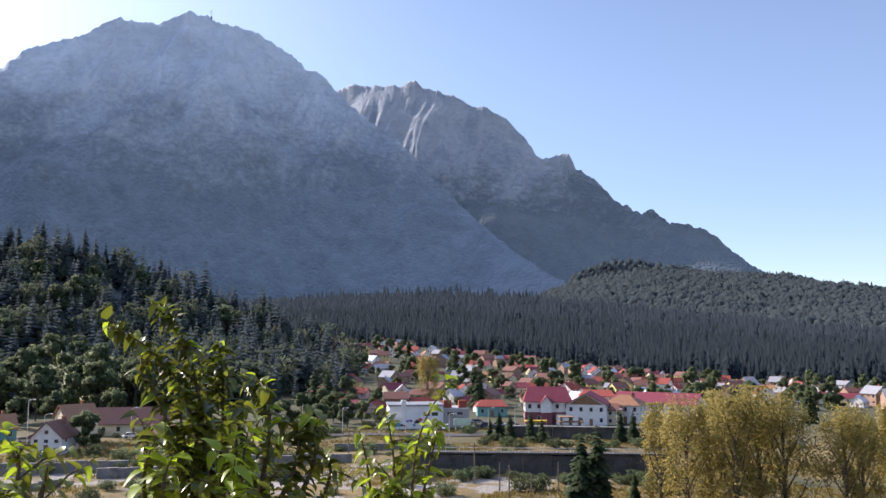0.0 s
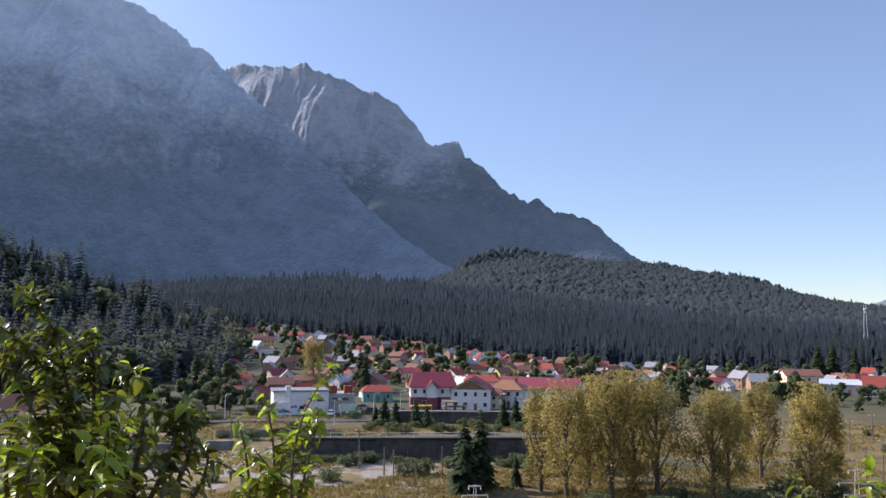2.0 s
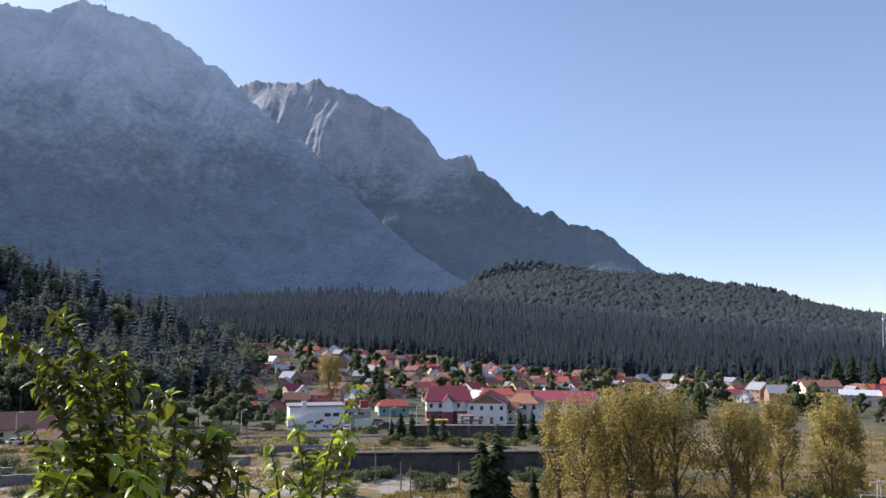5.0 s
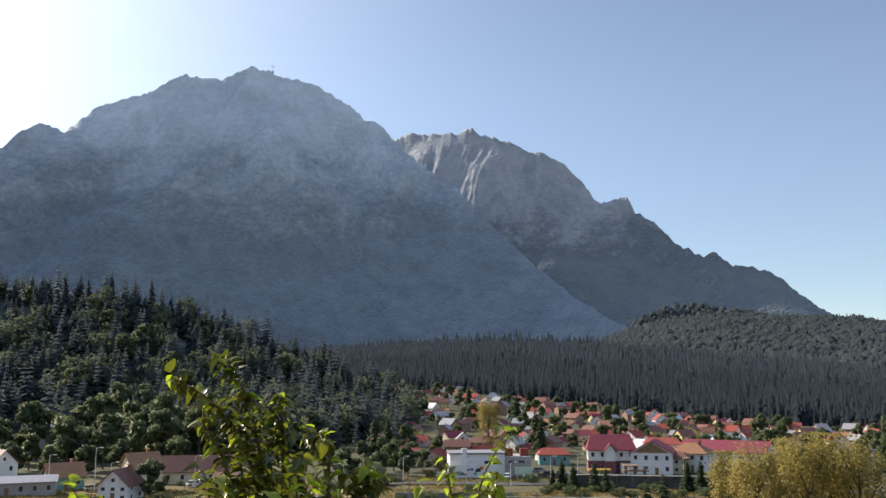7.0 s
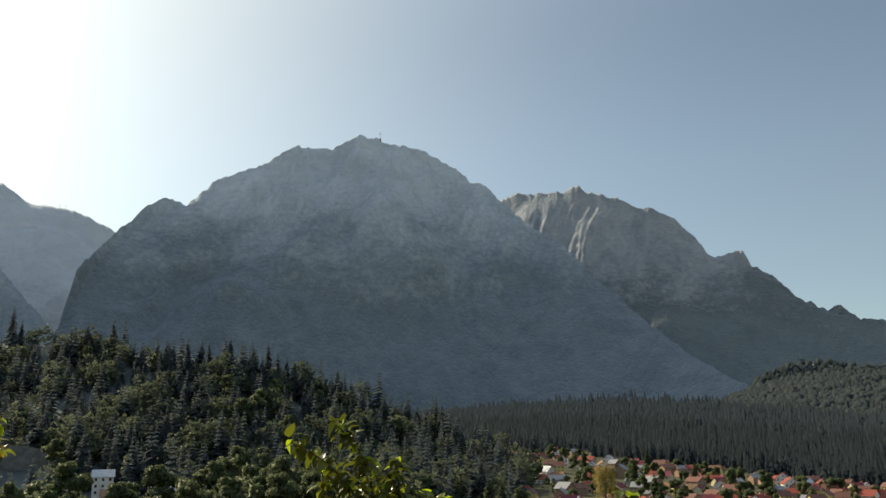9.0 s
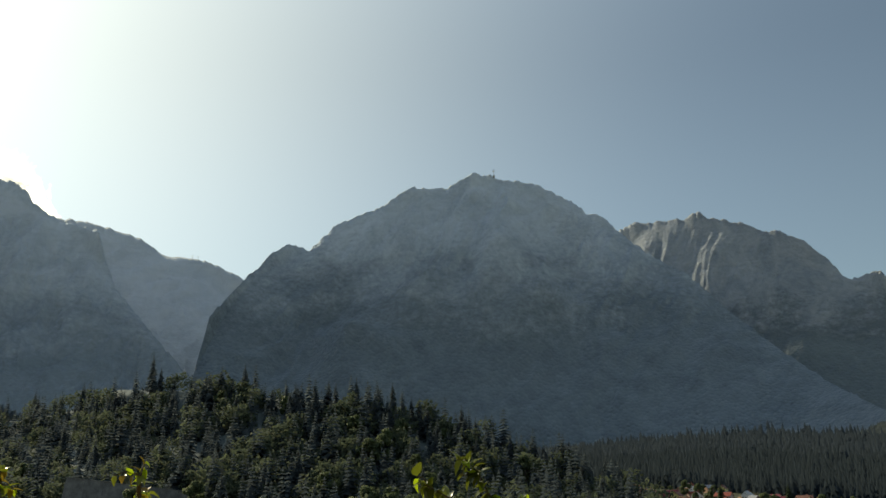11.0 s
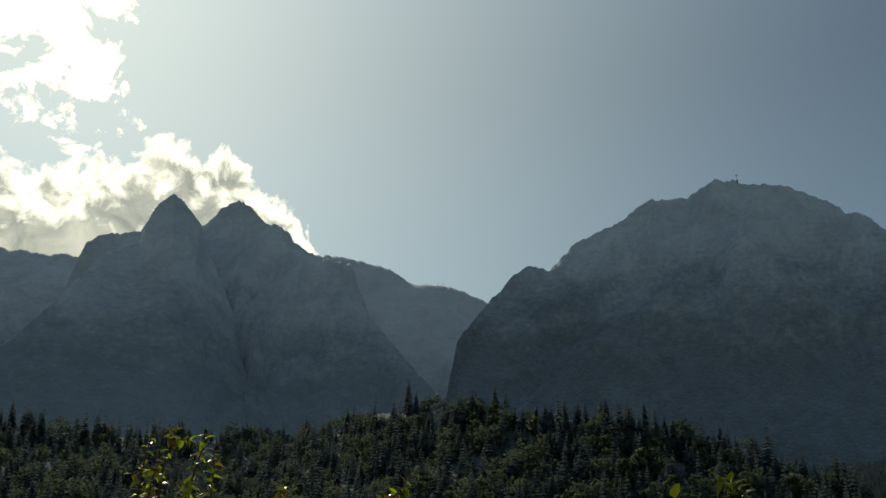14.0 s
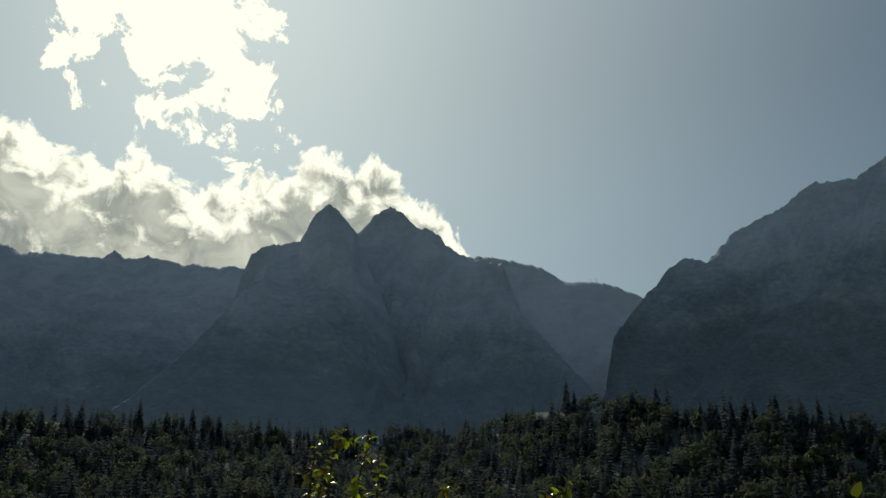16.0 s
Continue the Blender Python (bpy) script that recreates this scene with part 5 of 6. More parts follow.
# houses of the town
specs = [(10, 8, 3.2, 6.4, M_WHITE, R_RED, True, "white house with red tiled roof"), (9, 9, 5.6, 9.0, M_WHITE, R_RED, False, "two-storey white house with red gable roof"),
         (12, 8, 3.2, 6.0, M_CREAM, R_ROSE, True, "cream house with dark red roof"), (8, 9, 3.4, 7.2, M_WHITE, R_PALE, False, "white house with bright tin roof"),
         (11, 9, 5.8, 8.6, M_OCHRE, R_BROWN, True, "ochre two-storey house with brown roof"), (13, 9, 3.2, 5.8, M_GREY, R_GREY, True, "grey house with sheet-metal roof"),
         (9, 8, 5.6, 8.6, M_YELLOW, R_BROWN, True, "yellow two-storey house with brown roof"), (10, 10, 3.2, 6.8, M_WHITE, R_ORANGE, False, "white house with orange tiled roof"),
         (14, 9, 3.4, 6.4, M_PINK, R_RED, True, "long house with weathered red roof"), (9, 9, 6.0, 9.4, M_OCHRE, R_GREY, True, "brown house with grey metal roof")]
kinds = [house("town_house", Matrix(), w, d, e, r, wl, rf, lab + " in the town", along=al, group="houses of the town", rows=2 if e > 4 else 1, both=False) for w, d, e, r, wl, rf, al, lab in specs]
hrng = random.Random(12)
taken = [(-6.6, 284, 17), (-9.2, 283, 16), (-11.5, 289, 15), (-13.6, 302, 24), (-9.8, 318, 13), (1.3, 270, 22), (-3.1, 305, 12), (-29.2, 385, 20), (-32.5, 372, 24), (-35, 372, 20)]
count = 0
for tries in range(4000):
    a = hrng.uniform(-37, 7.8)
    lo = 305 if a > -3 else 330 if a > -14 else 365
    hi = float(np.interp(a, [-37, -30, -20, -10, 3, 8], [470, 470, 500, 560, 660, 660]))
    d = lo + (hi - lo) * hrng.random() ** 0.8
    if a < -14 and d > 450 and hrng.random() < 0.6:
        continue
    x, y = polar(a, d)
    if any((x - polar(b, e)[0]) ** 2 + (y - polar(b, e)[1]) ** 2 < (3.4 + r / 2) ** 2 for b, e, r in taken):
        continue
    taken.append((a, d, 10))
    o = copy_thing(kinds[hrng.randrange(len(kinds))], place(a, d, hrng.choice((0, 15, -20, 35, -40, 70))))
    s = hrng.uniform(0.52, 0.8)
    o.scale = (s, s, s)
    count += 1
    if count >= 250:
        break
for o in kinds:
    hide_far_below(o)
house("apartment_house", place(-29.2, 386, 18), 14, 11, 6.2, 8.4, M_CREAM, R_BROWN, "cream apartment house with dark brown roof", cols=4, chimney=False, category="building")
house("workshop", place(-31.6, 374, 4), 17, 10, 4.0, 5.6, M_GREY, R_PALE, "long workshop with pale metal roof", cols=6, rows=1, chimney=False, category="building")
house("red_roof_inn", place(-34.0, 372, 8), 19, 11, 3.6, 7.4, M_WHITE, R_RED, "broad inn with red roof and chimney", cols=6, rows=1, category="building")

# walls along the river bed
quay = thing("river_wall", place(-6.0, 176, 2), "high dark concrete river wall with railing", "wall")
for k in range(9):
    part("wall_panel", box(bmesh.new(), -26 + k * 5.8, -26 + k * 5.8 + 5.74, -0.4 - 0.05 * (k % 2), 2.0, -2.5, 3.9 - 0.12 * (k % 3)), M_STONE, quay)
part("coping", box(bmesh.new(), -26.2, 26.6, -0.7, 2.2, 3.95, 4.25), M_STONE, quay)
for k in range(20):
    part("rail_post", box(bmesh.new(), -26 + k * 2.7, -25.9 + k * 2.7, -0.5, -0.4, 4.25, 5.1), M_STEEL, quay)
part("handrail", box(bmesh.new(), -26, 26, -0.52, -0.42, 5.1, 5.2), M_STEEL, quay)
terrace = thing("terrace_wall", place(-9.6, 241, 2), "long dark stone terrace wall below the buildings", "wall")
for k in range(12):
    part("wall_panel", box(bmesh.new(), -23 + k * 4, -23 + k * 4 + 3.95, -0.4 - 0.04 * (k % 2), 1.2, -1.5, 3.0 - 0.1 * (k % 3)), M_STONE, terrace)
    part("coping", box(bmesh.new(), -23.05 + k * 4, -23 + k * 4 + 3.97, -0.6, 1.3, 3.02, 3.25), M_CONCRETE, terrace)
low_wall = thing("low_wall", place(3.2, 216, -3), "low pale concrete wall beside dry meadow", "wall")
for k in range(7):
    part("wall_panel", box(bmesh.new(), -14 + k * 4, -14 + k * 4 + 3.95, -0.2, 0.2, -0.5, 1.5), M_CONCRETE, low_wall)
for a, d, w, h, t in ((18.0, 186, 20, 2.0, 5), (22.5, 196, 26, 2.4, -6), (13.5, 205, 18, 2.4, 3), (-13.2, 188, 14, 3.2, -6), (25.5, 176, 16, 1.6, 10), (9.0, 195, 26, 2.2, 4)):
    o = thing("bank_wall", place(a, d, t), "grey stone bank wall in the gravel", "wall", "bank walls")
    for k in range(int(w / 4)):
        part("wall_panel", box(bmesh.new(), -w / 2 + 4 * k, -w / 2 + 4 * k + 3.94, -0.4, 0.4, -1.0, h - 0.15 * (k % 3)), M_CONCRETE, o)
# road embankment under the town
road = mesh_object("road", [(*[float(q) for q in polar(a, d)], float(ground_z(a, d)) + 0.25) for a in np.linspace(12, -22, 60) for d in (244, 251)],
                   grid_faces(60, 2), mottled("asphalt", (0.045, 0.045, 0.048), (0.075, 0.073, 0.07), 0.3, 0.9, 10.0, 0.2), None)
tagged(road, "grey asphalt road below the town", "road", kind="structure")

# railway
M_RAIL = mottled("rail_steel", (0.14, 0.11, 0.09), (0.25, 0.22, 0.2), 1.0, 0.5, metallic=0.7)
for d in (131, 135.5):
    tr = thing("railway_track", place(-9, d, -5), "rusty railway track with dark sleepers", "railway track", "railway tracks")
    bm = bmesh.new()
    for k in range(90):
        box(bm, -26 + k * 0.6, -25.75 + k * 0.6, -1.3, 1.3, 0.05, 0.2)
    tagged(part("sleepers", bm, M_BARK, tr), kind="stuff")
    for y in (-0.72, 0.72):
        part("rail", box(bmesh.new(), -27, 28, y - 0.04, y + 0.04, 0.2, 0.38), M_RAIL, tr)


# poles, lamps and masts
def pole(a, d, h, arms=True):
    e = thing("utility_pole", place(a, d, a), "weathered wooden utility pole on the meadow", "pole", "utility poles")
    part("shaft", tube(bmesh.new(), [(0, 0, -0.5), (0.03, 0, h * 0.5), (0, 0, h)], [0.16, 0.13, 0.10], 7), M_POLE, e)
    if arms:
        part("crossarm", box(bmesh.new(), -0.8, 0.8, -0.06, 0.06, h - 0.7, h - 0.55), M_POLE, e)
        for x in (-0.7, 0.7):
            part("insulator", tube(bmesh.new(), [(x, 0, h - 0.55), (x, 0, h - 0.35)], [0.05, 0.04], 6), M_WHITE, e)


for a, d, h, arm in ((-4.2, 150, 5.4, False), (-7.3, 156, 5.4, False), (-2.0, 165, 7.5, True), (-3.6, 158, 5.0, False), (-32.6, 160, 7, True), (-33.5, 175, 7, True), (-31.2, 172, 6.5, True),
                     (-34.4, 200, 7, True), (-31.8, 210, 7, True), (-33.0, 225, 7, True), (-35.5, 190, 7, True), (-29.0, 180, 6, False), (-23.1, 170, 6, False), (2.0, 180, 6, False),
                     (-8.6, 160, 5, False), (-5.6, 148, 4.5, False), (1.2, 150, 5.5, False), (-34.0, 240, 7, True), (-35.0, 260, 7, True), (6.0, 200, 6, True)):
    pole(a, d, h, arm)


def lamp_post(a, d, h, up=0.0):
    e = thing("street_lamp", place(a, d, 0, up), "tall pale street lamp beside the road", "street lamp", "street lamps")
    part("post", tube(bmesh.new(), [(0, 0, -0.5), (0, 0, h * 0.6), (0, 0, h)], [0.13, 0.10, 0.07], 7), M_STEEL, e)
    part("arm", tube(bmesh.new(), [(0, 0, h - 0.1), (0.5, -0.1, h + 0.2), (1.1, -0.2, h + 0.25)], [0.05, 0.05, 0.04], 5), M_STEEL, e)
    part("lamp_head", box(bmesh.new(), 0.9, 1.7, -0.35, -0.05, h + 0.12, h + 0.32, 0.04), M_FRAME, e)


for a, d, h in ((-11.0, 254, 6.5), (-2.9, 244, 7.5), (-0.4, 240, 6.5), (6.4, 250, 7), (19.2, 248, 8), (24.0, 240, 8), (27.4, 255, 9), (-4.6, 262, 7), (2.4, 252, 6), (-15.0, 262, 7), (33.5, 262, 6), (24.9, 250, 11)):
    lamp_post(a, d, h)


def lattice(name, m, h, w, label, arms=()):
    e = thing(name, m, label, "mast")
    n = max(6, int(h / (w * 1.3)))
    for sx, sy in ((-1, -1), (1, -1), (1, 1), (-1, 1)):
        part("leg", tube(bmesh.new(), [(sx * w / 2, sy * w / 2, -0.5), (sx * w * 0.18, sy * w * 0.18, h)], [w * 0.05, w * 0.035], 5), M_STEEL, e)
    for k in range(n):
        z0, z1 = h * k / n, h * (k + 1) / n
        w0, w1 = w / 2 - 0.32 * w * k / n, w / 2 - 0.32 * w * (k + 1) / n
        bm = bmesh.new()
        for q in range(4):
            c, s = math.cos(q * math.pi / 2), math.sin(q * math.pi / 2)
            p0, p1 = (w0 * c - w0 * -s * -1, w0 * s + w0 * c * -1, z0), (w1 * c + w1 * -s * -1 * -1, w1 * s + w1 * c, z1)
            tube(bm, [p0, p1], [w * 0.022, w * 0.022], 4)
        part("bracing", bm, M_STEEL, e)
    for z, L in arms:
        part("crossarm", box(bmesh.new(), -L, L, -0.07, 0.07, z - 0.08, z + 0.08), M_STEEL, e)
        for x in (-L, L):
            part("insulator", tube(bmesh.new(), [(x, 0, z), (x, 0, z - 0.5)], [0.06, 0.05], 6), M_WHITE, e)
    return e


lattice("power_mast", place(-32.1, 132, 8), 7.6, 0.9, "white lattice power mast with three crossarms", ((7.3, 1.0), (5.6, 2.2), (4.0, 1.6)))
lattice("power_mast", place(-9.4, 118, 8), 5.6, 0.7, "white lattice power mast beside the tracks", ((5.4, 0.8), (4.2, 1.7)))
p, r = surface(m_forest, np.array([-32.9]), np.array([0.58]))
tower = lattice("telecom_tower", pose(*p[0], 0, 0, -30), 40, 3.6, "red and white lattice telecom tower above the wood")
for z, th in ((37, 0.3), (34, 2.0), (36, 4.0)):
    bm = bmesh.new()
    bmesh.ops.create_cone(bm, cap_ends=True, segments=10, radius1=0.9, radius2=0.7, depth=0.5, matrix=pose(1.1 * math.cos(th), 1.1 * math.sin(th), z, 90, 0, math.degrees(th) + 90))
    part("dish", bm, M_FRAME, tower, "white antenna dish")

# cross on the summit and cable pylons on the ridge
i = int(np.argmin(np.abs(m_main["a"] - 15.2)))
j = m_main["z"].shape[1] - 13
x, y = polar(15.15, m_main["r"][i, j])
cross = thing("summit_cross", pose(float(x), float(y), float(m_main["z"][i, j]) - 2, 0, 0, 15), "tall grey steel cross on the mountain summit", "cross")
part("plinth", box(bmesh.new(), -4, 4, -4, 4, -4, 8, 0.4), M_CONCRETE, cross)
part("shaft", box(bmesh.new(), -1.1, 1.1, -1.1, 1.1, 8, 40, 0.2), M_STEEL, cross)
part("cross_bar", box(bmesh.new(), -8, 8, -1, 1, 28, 30.5, 0.2), M_STEEL, cross)
j = m_valley["z"].shape[1] - 13
for a in (35.15, 34.8):
    i = int(np.argmin(np.abs(m_valley["a"] - a)))
    x, y = polar(a, m_valley["r"][i, j])
    e = thing("cable_pylon", pose(float(x), float(y), float(m_valley["z"][i, j]) - 2, 0, 0, a), "small steel cable pylon on the ridge", "pylon", "cable pylons")
    part("shaft", box(bmesh.new(), -0.8, 0.8, -0.8, 0.8, -2, 17, 0.1), M_STEEL, e)
    part("crossarm", box(bmesh.new(), -5, 5, -0.8, 0.8, 15, 16.4, 0.1), M_STEEL, e)


# parked cars
def car(a, d, turn, paint, label):
    e = thing("car", place(a, d, turn, 0.25), label, "car", "parked cars")
    prof = [(-2.1, 0.35), (-2.15, 0.75), (-1.5, 0.9), (1.2, 0.92), (2.1, 0.8), (2.15, 0.35)]
    cab = [(-1.75, 0.88), (-1.3, 1.42), (0.4, 1.45), (1.25, 0.9)]
    for nm, pr, w, m in (("body", prof, 0.88, paint), ("cabin", cab, 0.76, M_GLASS)):
        k = len(pr)
        pts = [(x, -w, z) for x, z in pr] + [(x, w, z) for x, z in pr]
        part(nm, solid(pts, [tuple(range(k)), tuple(range(2 * k - 1, k - 1, -1))] + [(i, (i + 1) % k, (i + 1) % k + k, i + k) for i in range(k)]), m, e)
    part("roof", box(bmesh.new(), -1.3, 0.4, -0.72, 0.72, 1.43, 1.49, 0.03), paint, e)
    for x in (-1.35, 1.35):
        for y in (-0.82, 0.82):
            bm = bmesh.new()
            bmesh.ops.create_cone(bm, cap_ends=True, segments=14, radius1=0.33, radius2=0.33, depth=0.22, matrix=pose(x, y, 0.33, 90, 0, 0))
            part("wheel", bm, M_PAINTS[4], e)


PAINT_W = mottled("white_car_paint", (0.6, 0.6, 0.6), (0.68, 0.68, 0.68), 1.0, 0.25, spec=0.5)
PAINT_S = mottled("silver_car_paint", (0.35, 0.36, 0.38), (0.42, 0.43, 0.45), 1.0, 0.25, metallic=0.5)
PAINT_D = mottled("dark_blue_car_paint", (0.03, 0.04, 0.08), (0.05, 0.06, 0.1), 1.0, 0.25, spec=0.5)
for a, d, t, m, lab in ((-1.6, 262, 5, PAINT_W, "white car parked by the shop"), (-2.8, 266, 8, PAINT_D, "dark blue car parked beside the road"), (-3.6, 268, 4, PAINT_S, "silver car parked beside the road"),
                        (-0.2, 258, 80, PAINT_W, "white van-like car parked at the shop"), (-4.4, 270, 20, PAINT_S, "silver car on the parking ground"), (19.2, 250, 15, PAINT_W, "white car parked before the barn"),
                        (18.6, 251, 30, PAINT_S, "silver car parked before the barn"), (25.0, 252, 10, PAINT_S, "silver car on the road under the hill"), (-2.2, 275, 40, PAINT_S, "silver car behind the wall")):
    car(a, d, t, m, lab)
bill = thing("billboard", place(-1.2, 258, 10), "pale green billboard on two posts", "sign")
part("board", box(bmesh.new(), -2.4, 2.4, -0.1, 0.1, 1.6, 3.6, 0.02), mottled("billboard_print", (0.35, 0.5, 0.36), (0.62, 0.68, 0.55), 0.8, 0.6), bill)
for x in (-1.8, 1.8):
    part("post", box(bmesh.new(), x - 0.08, x + 0.08, -0.05, 0.15, -0.5, 1.6), M_STEEL, bill)


# ---------------------------------------------------------------- the young trees before the camera
def aim(a, el, d):
    x, y = polar(a, d * math.cos(radians(el)))
    return Vector((float(x), float(y), EYE + d * math.sin(radians(el))))


def leaf_mesh(name, L, W, fold, droop, mat, rough=True):
    """A leaf with a midrib fold, a drooping tip and a slightly wavy edge; it grows along +x from the origin."""
    n = 6
    bm = bmesh.new()
    mid, lf, rt = [], [], []
    for i in range(n + 1):
        q = i / n
        w = W * math.sin(math.pi * min(1, q * 0.94 + 0.06) ** 0.75) * (1 if i < n else 0.0)
        z = -droop * q * q * L
        wave = 0.05 * W * math.sin(i * 2.1)
        mid.append(bm.verts.new((q * L, 0, z)))
        if 0 < i < n:
            lf.append(bm.verts.new((q * L - 0.08 * L * (0.5 - q), w, z + fold * w + wave)))
            rt.append(bm.verts.new((q * L - 0.08 * L * (0.5 - q), -w, z + fold * w - wave)))
    for side, sg in ((lf, 1), (rt, -1)):
        for i in range(n):
            a = side[i - 1] if i > 0 else None
            b = side[i] if i < n - 1 else None
            vs = [v for v in (mid[i], mid[i + 1], b, a) if v]
            bm.faces.new(vs if sg > 0 else vs[::-1])
    me = bpy.data.meshes.new(name)
    bm.to_mesh(me)
    bm.free()
    me.materials.append(mat)
    me.polygons.foreach_set("use_smooth", [True] * len(me.polygons))
    return me


def curve3(p0, p1, p2, n):
    """A smooth run through three points."""
    out = []
    for i in range(n + 1):
        t = i / n
        c = p1 * 2 - (p0 + p2) * 0.5
        out.append(p0 * (1 - t) ** 2 + c * 2 * t * (1 - t) + p2 * t * t)
    return out


def sapling(name, foot_a, foot_d, shoots, label, leaf_sets, dist, step, seed, fork=0.9, twigs=0.5, single=300, category="tree", pair=1, thin=1.0):
    """A young tree: trunk from the bank, limbs to each shoot, twigs, and leaves one by one."""
    rr = random.Random(seed)
    base = place(foot_a, foot_d)
    e = thing(name, base, label, category)
    inv = base.inverted()
    ground_p = base.translation.copy()
    low = min(aim(s[0][0], s[0][1], dist).z for s in shoots)
    crown = ground_p + Vector((0, 0, max(0.5, (low - ground_p.z) * fork * 0.6)))
    loc = lambda p: inv @ p
    part("trunk", tube(bmesh.new(), [loc(ground_p - Vector((0, 0, 0.3))), loc(ground_p.lerp(crown, 0.5) + Vector((0.03, 0, 0))), loc(crown)], [0.055, 0.045, 0.035], 8), M_BARK, e, "slender brown trunk")
    spots = []
    for pts in shoots:
        dd = dist + rr.uniform(-0.35, 0.35)
        a, b, c = (aim(q[0], q[1], dd + rr.uniform(-0.06, 0.06)) for q in pts)
        run = [crown, crown.lerp(a, 0.5) + Vector((0, 0, -0.05))] + curve3(a, b, c, 14)
        part("branch", tube(bmesh.new(), [loc(p) for p in run], [0.022 * thin, 0.017 * thin] + [0.012 * thin * (1 - i / 15.5) + 0.0015 for i in range(15)], 6), M_TWIG, e)
        run = run[2:]
        length = sum((q - p).length for p, q in zip(run, run[1:]))
        n = max(4, int(length / step))
        for k in range(n + 1):
            t = k / n * (len(run) - 1.001)
            i = int(t)
            p, d = run[i].lerp(run[i + 1], t - i), (run[i + 1] - run[i]).normalized()
            for twin in range(pair):
                spots.append((p, d, k + 1.3 * twin, 0.78 + 0.22 * (1 - k / n)))
            if twigs and rr.random() < twigs * (1 - 0.75 * k / n):
                out = Vector((rr.uniform(-1, 1), rr.uniform(-1, 1), rr.uniform(-0.1, 0.9))).normalized()
                tl = rr.uniform(0.1, 0.28) * (1.2 - 0.7 * k / n)
                tp = [p, p + out * tl * 0.5 + Vector((0, 0, 0.01)), p + out * tl - Vector((0, 0, 0.02))]
                part("twig", tube(bmesh.new(), [loc(q) for q in tp], [0.005, 0.004, 0.002], 4), M_TWIG, e)
                m = max(2, int(tl / step * 1.2))
                for j in range(m + 1):
                    spots.append((tp[0].lerp(tp[2], j / m), out, j + 1, 0.85))
    rr.shuffle(spots)
    rest_v, rest_f = [], []
    for k, (p, d, turn, size) in enumerate(spots):
        yaw = turn * 2.4 + rr.uniform(-0.6, 0.6)
        side = d.orthogonal().normalized()
        out = Matrix.Rotation(yaw, 3, d) @ side
        way_l = (out * 0.85 + d * 0.45 + Vector((0, 0, -0.2 + rr.uniform(-0.4, 0.35)))).normalized()
        q = way_l.to_track_quat("X", "Z")
        s = size * rr.uniform(0.7, 1.15)
        m = Matrix.LocRotScale(p, q, (s, s, s)) @ pose(0, 0, 0, rr.uniform(-35, 35), 0, 0)
        me = leaf_sets[rr.randrange(len(leaf_sets))]
        if k < single:
            o = new("leaf", me)
            o.parent = e
            o.matrix_local = inv @ m
        else:
            off = len(rest_v)
            mm = inv @ m
            rest_v += [mm @ v.co for v in me.vertices]
            rest_f += [tuple(off + i for i in f.vertices) for f in me.polygons]
    if rest_v:
        o = mesh_object("leaves", rest_v, rest_f, leaf_sets[0].materials[0], e, True)
        tagged(o, kind="stuff")
    return e


plum = [leaf_mesh("leaf", 0.084, 0.027, 0.5, 0.6, M_NEAR), leaf_mesh("leaf", 0.07, 0.023, 0.75, 0.8, M_NEAR), leaf_mesh("leaf", 0.09, 0.029, 0.35, 0.45, M_NEAR), leaf_mesh("leaf", 0.09, 0.028, 0.8, 0.6, M_NEAR_YELLOW)]
bright = [leaf_mesh("leaf", 0.13, 0.036, 0.25, 0.4, M_NEAR_YELLOW), leaf_mesh("leaf", 0.12, 0.034, 0.4, 0.6, M_NEAR_YELLOW), leaf_mesh("leaf", 0.12, 0.034, 0.3, 0.5, M_NEAR)]
small = [leaf_mesh("leaf", 0.055, 0.019, 0.3, 0.4, M_NEAR), leaf_mesh("leaf", 0.06, 0.021, 0.3, 0.4, M_AUTUMN), leaf_mesh("leaf", 0.055, 0.02, 0.5, 0.5, M_NEAR_YELLOW), leaf_mesh("leaf", 0.06, 0.021, 0.3, 0.6, M_NEAR)]
sapling("plum_tree", 12.6, 4.9, [((15.13, -10.59), (16.22, -3.67), (20.28, 0.20)),
         ((14.46, -10.62), (15.57, -2.58), (17.50, 1.56)),
         ((14.02, -10.64), (13.80, -4.41), (14.16, -0.70)),
         ((11.63, -10.74), (10.95, -4.98), (12.31, -3.11)),
         ((10.42, -10.78), (9.09, -7.27), (9.99, -5.59)),
         ((9.38, -10.82), (8.02, -7.63), (8.48, -5.26)),
         ((15.86, -10.55), (16.99, -5.70), (18.74, -2.26)),
         ((15.19, -10.59), (14.58, -5.76), (15.36, -1.61)),
         ((13.17, -10.68), (12.91, -7.17), (12.56, -4.43)),
         ((16.85, -10.50), (17.91, -8.00), (18.23, -5.99)),
         ((12.15, -10.72), (11.17, -8.24), (10.15, -6.55)),
         ((7.98, -10.86), (7.12, -9.02), (7.32, -7.64)),
         ((14.86, -10.60), (15.96, -7.08), (16.46, -3.32)),
         ((11.12, -10.76), (12.03, -8.22), (11.50, -5.32))],
        "young plum tree with glossy green leaves on a bank", plum, 4.6, 0.024, 1, twigs=0.26, pair=2)
sapling("plum_shoots", 14.6, 4.1, [((18.09, -10.43), (18.29, -8.31), (17.63, -6.35)),
         ((12.66, -10.70), (12.54, -8.54), (12.24, -6.23)),
         ((16.85, -10.50), (17.16, -9.02), (16.67, -7.55)),
         ((13.51, -10.66), (13.14, -9.19), (12.96, -7.85))],
        "bright yellow-green young shoots before the plum tree", bright, 3.9, 0.034, 2, twigs=0.1, category="sapling", pair=2)
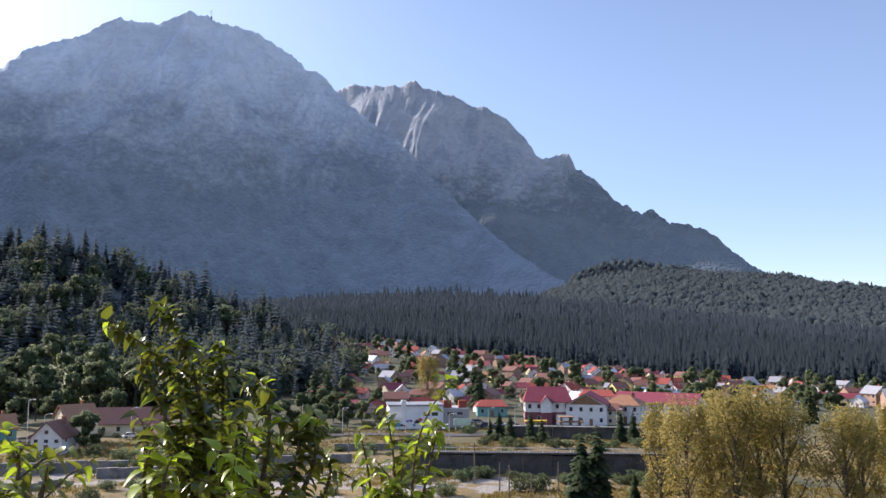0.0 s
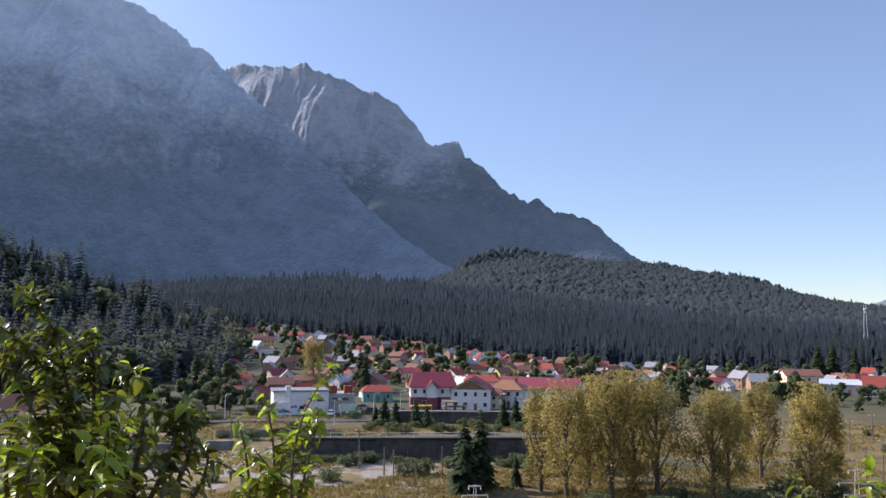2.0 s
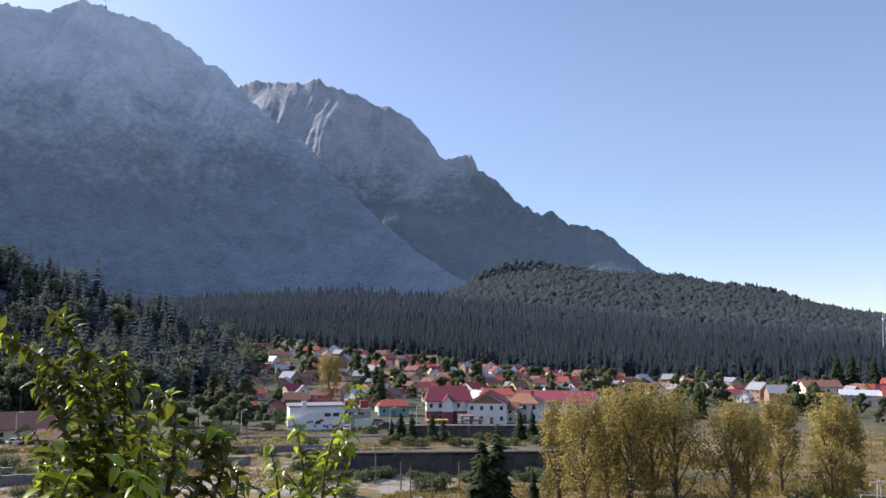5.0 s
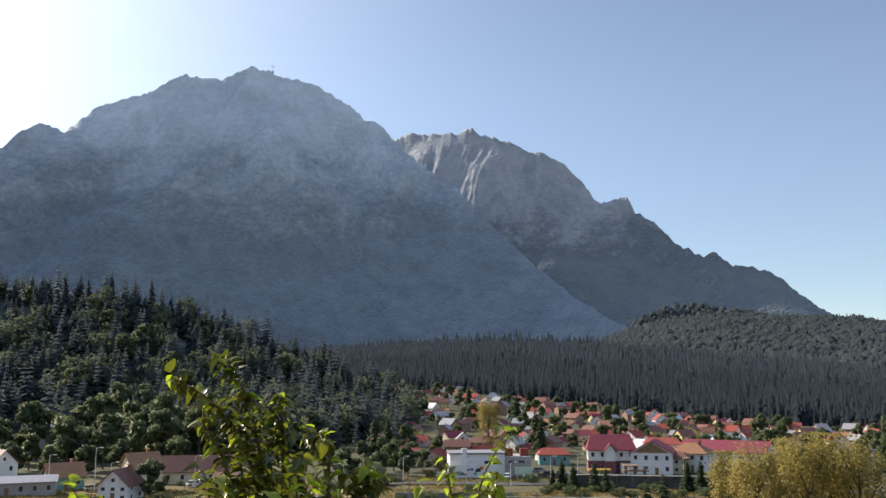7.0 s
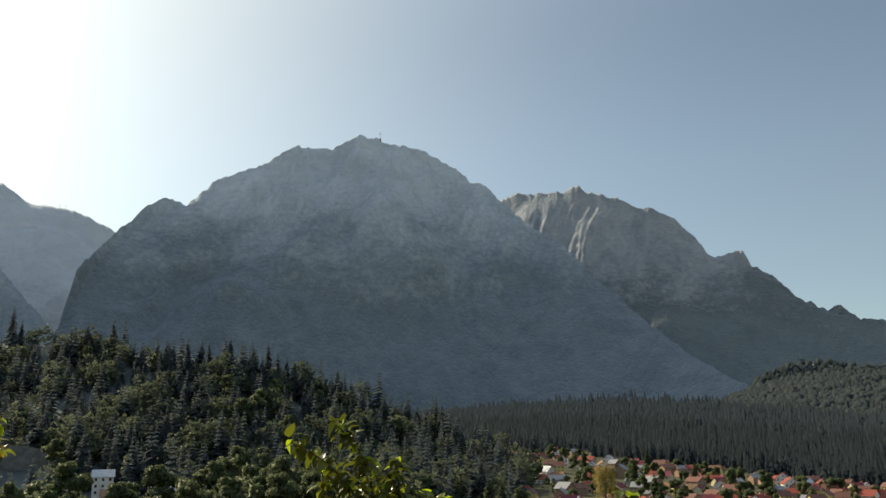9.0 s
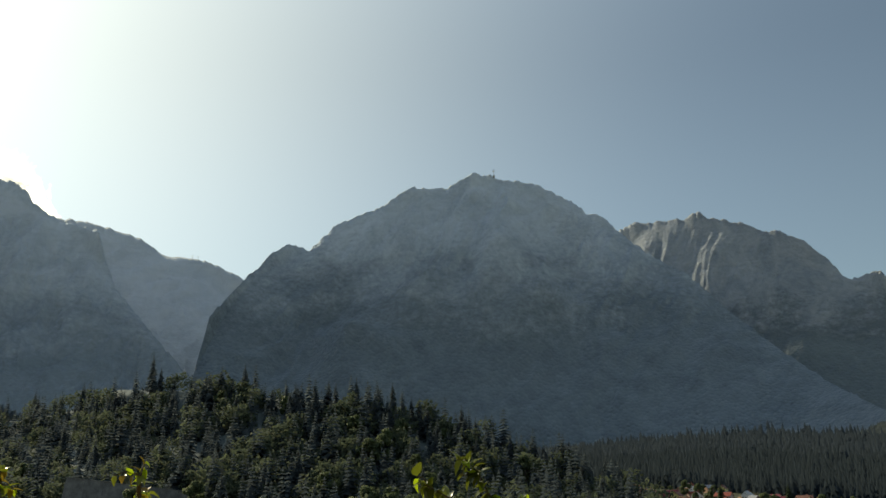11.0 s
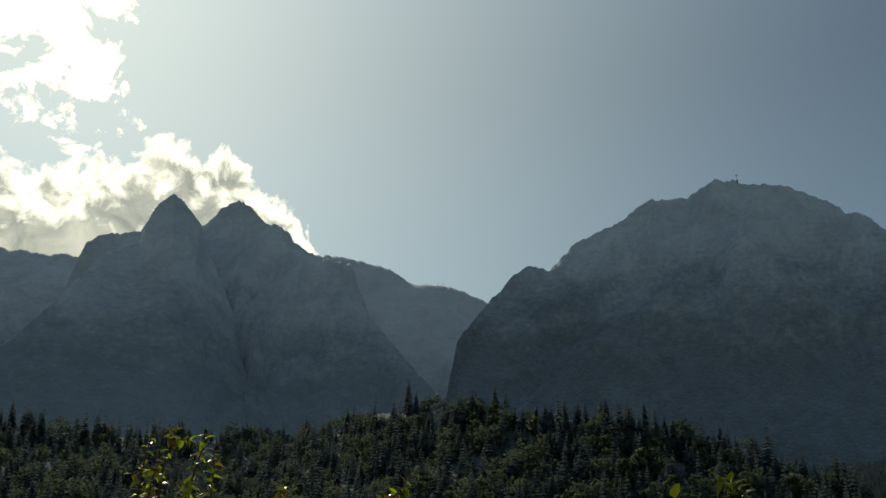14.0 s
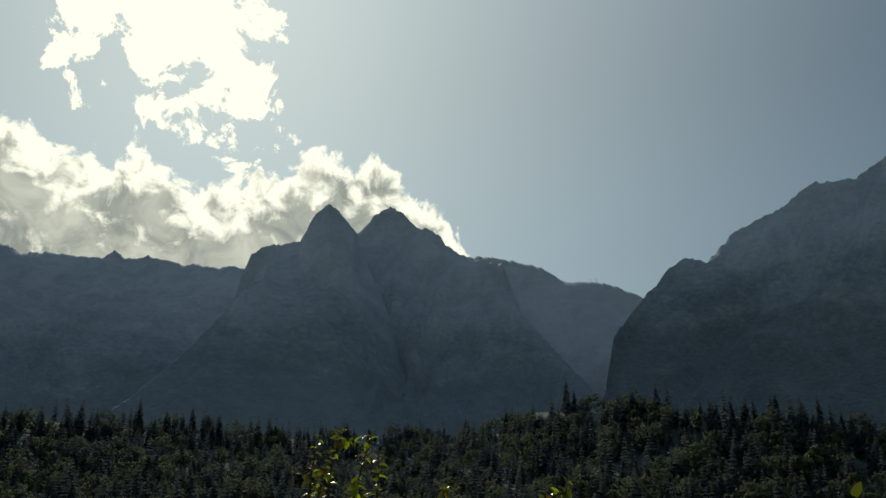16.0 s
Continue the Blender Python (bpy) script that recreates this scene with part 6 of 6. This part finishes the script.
sapling("plum_sapling", 2.6, 4.9, [((1.86, -10.95), (1.41, -6.48), (-0.55, -3.25)),
         ((3.01, -10.95), (3.14, -7.45), (3.76, -4.81)),
         ((4.44, -10.93), (4.74, -8.44), (5.30, -6.21)),
         ((3.37, -10.94), (5.88, -9.04), (6.95, -8.85)),
         ((1.40, -10.96), (0.79, -8.40), (0.33, -6.31)),
         ((2.47, -10.95), (2.59, -9.08), (2.24, -7.35))],
        "slender plum sapling with loose green leaves", plum, 4.6, 0.03, 3, twigs=0.4, category="sapling", thin=0.6)
shoots_small = [leaf_mesh("leaf", 0.075, 0.022, 0.3, 0.4, M_NEAR_YELLOW), leaf_mesh("leaf", 0.065, 0.02, 0.4, 0.5, M_NEAR), leaf_mesh("leaf", 0.07, 0.02, 0.5, 0.6, M_NEAR)]
sapling("leafy_shrub", 24.8, 4.6, [((25.6, -9.8), (25.2, -7.9), (25.4, -6.8)), ((24.1, -9.9), (23.8, -8.6), (23.7, -7.7)), ((26.4, -9.8), (26.8, -8.6), (27.0, -7.6))],
        "low shrub with dark green leaves", plum, 4.4, 0.035, 4, twigs=0.4, category="shrub")
sapling("hazel_bush", -34.5, 4.4, [((-34.5, -10.8), (-35.5, -8.5), (-36.4, -6.7)), ((-33.0, -10.9), (-34.5, -9.5), (-34.6, -8.8)), ((-29.2, -11.2), (-29.9, -10.4), (-30.0, -9.6)),
                                   ((-36.0, -10.8), (-37.0, -8.0), (-37.6, -6.0)), ((-34.0, -11.0), (-35.0, -10.0), (-36.0, -8.6))], "bright green leafy bush on the bank", shoots_small, 4.0, 0.022, 5, twigs=0.5, category="bush")
sapling("rose_shrub", 51.2, 5.0, [((53.42, 0.12), (53.30, 2.48), (52.88, 4.73)),
         ((52.28, 0.11), (52.02, 3.17), (51.33, 5.19)),
         ((50.89, 0.10), (50.24, 2.65), (49.64, 4.73)),
         ((49.36, 0.09), (49.17, 1.96), (49.16, 3.79)),
         ((53.04, 0.12), (52.75, 1.63), (52.47, 2.93))],
        "shrub with small green and orange-tipped leaves", small, 5.0, 0.024, 6, twigs=0.22, category="shrub", thin=0.6)
sapling("young_shoot", 45.0, 4.8, [((45.0, 0.0), (45.0, 1.0), (45.0, 1.8))], "thin shoot with small turning leaves", small, 5.0, 0.018, 7, twigs=0.3, category="shrub")
sapling("young_shoot", 37.4, 4.8, [((37.5, 0.0), (37.5, 1.0), (37.3, 1.8))], "thin shoot with small green leaves", small, 5.0, 0.02, 8, twigs=0.2, category="shrub")
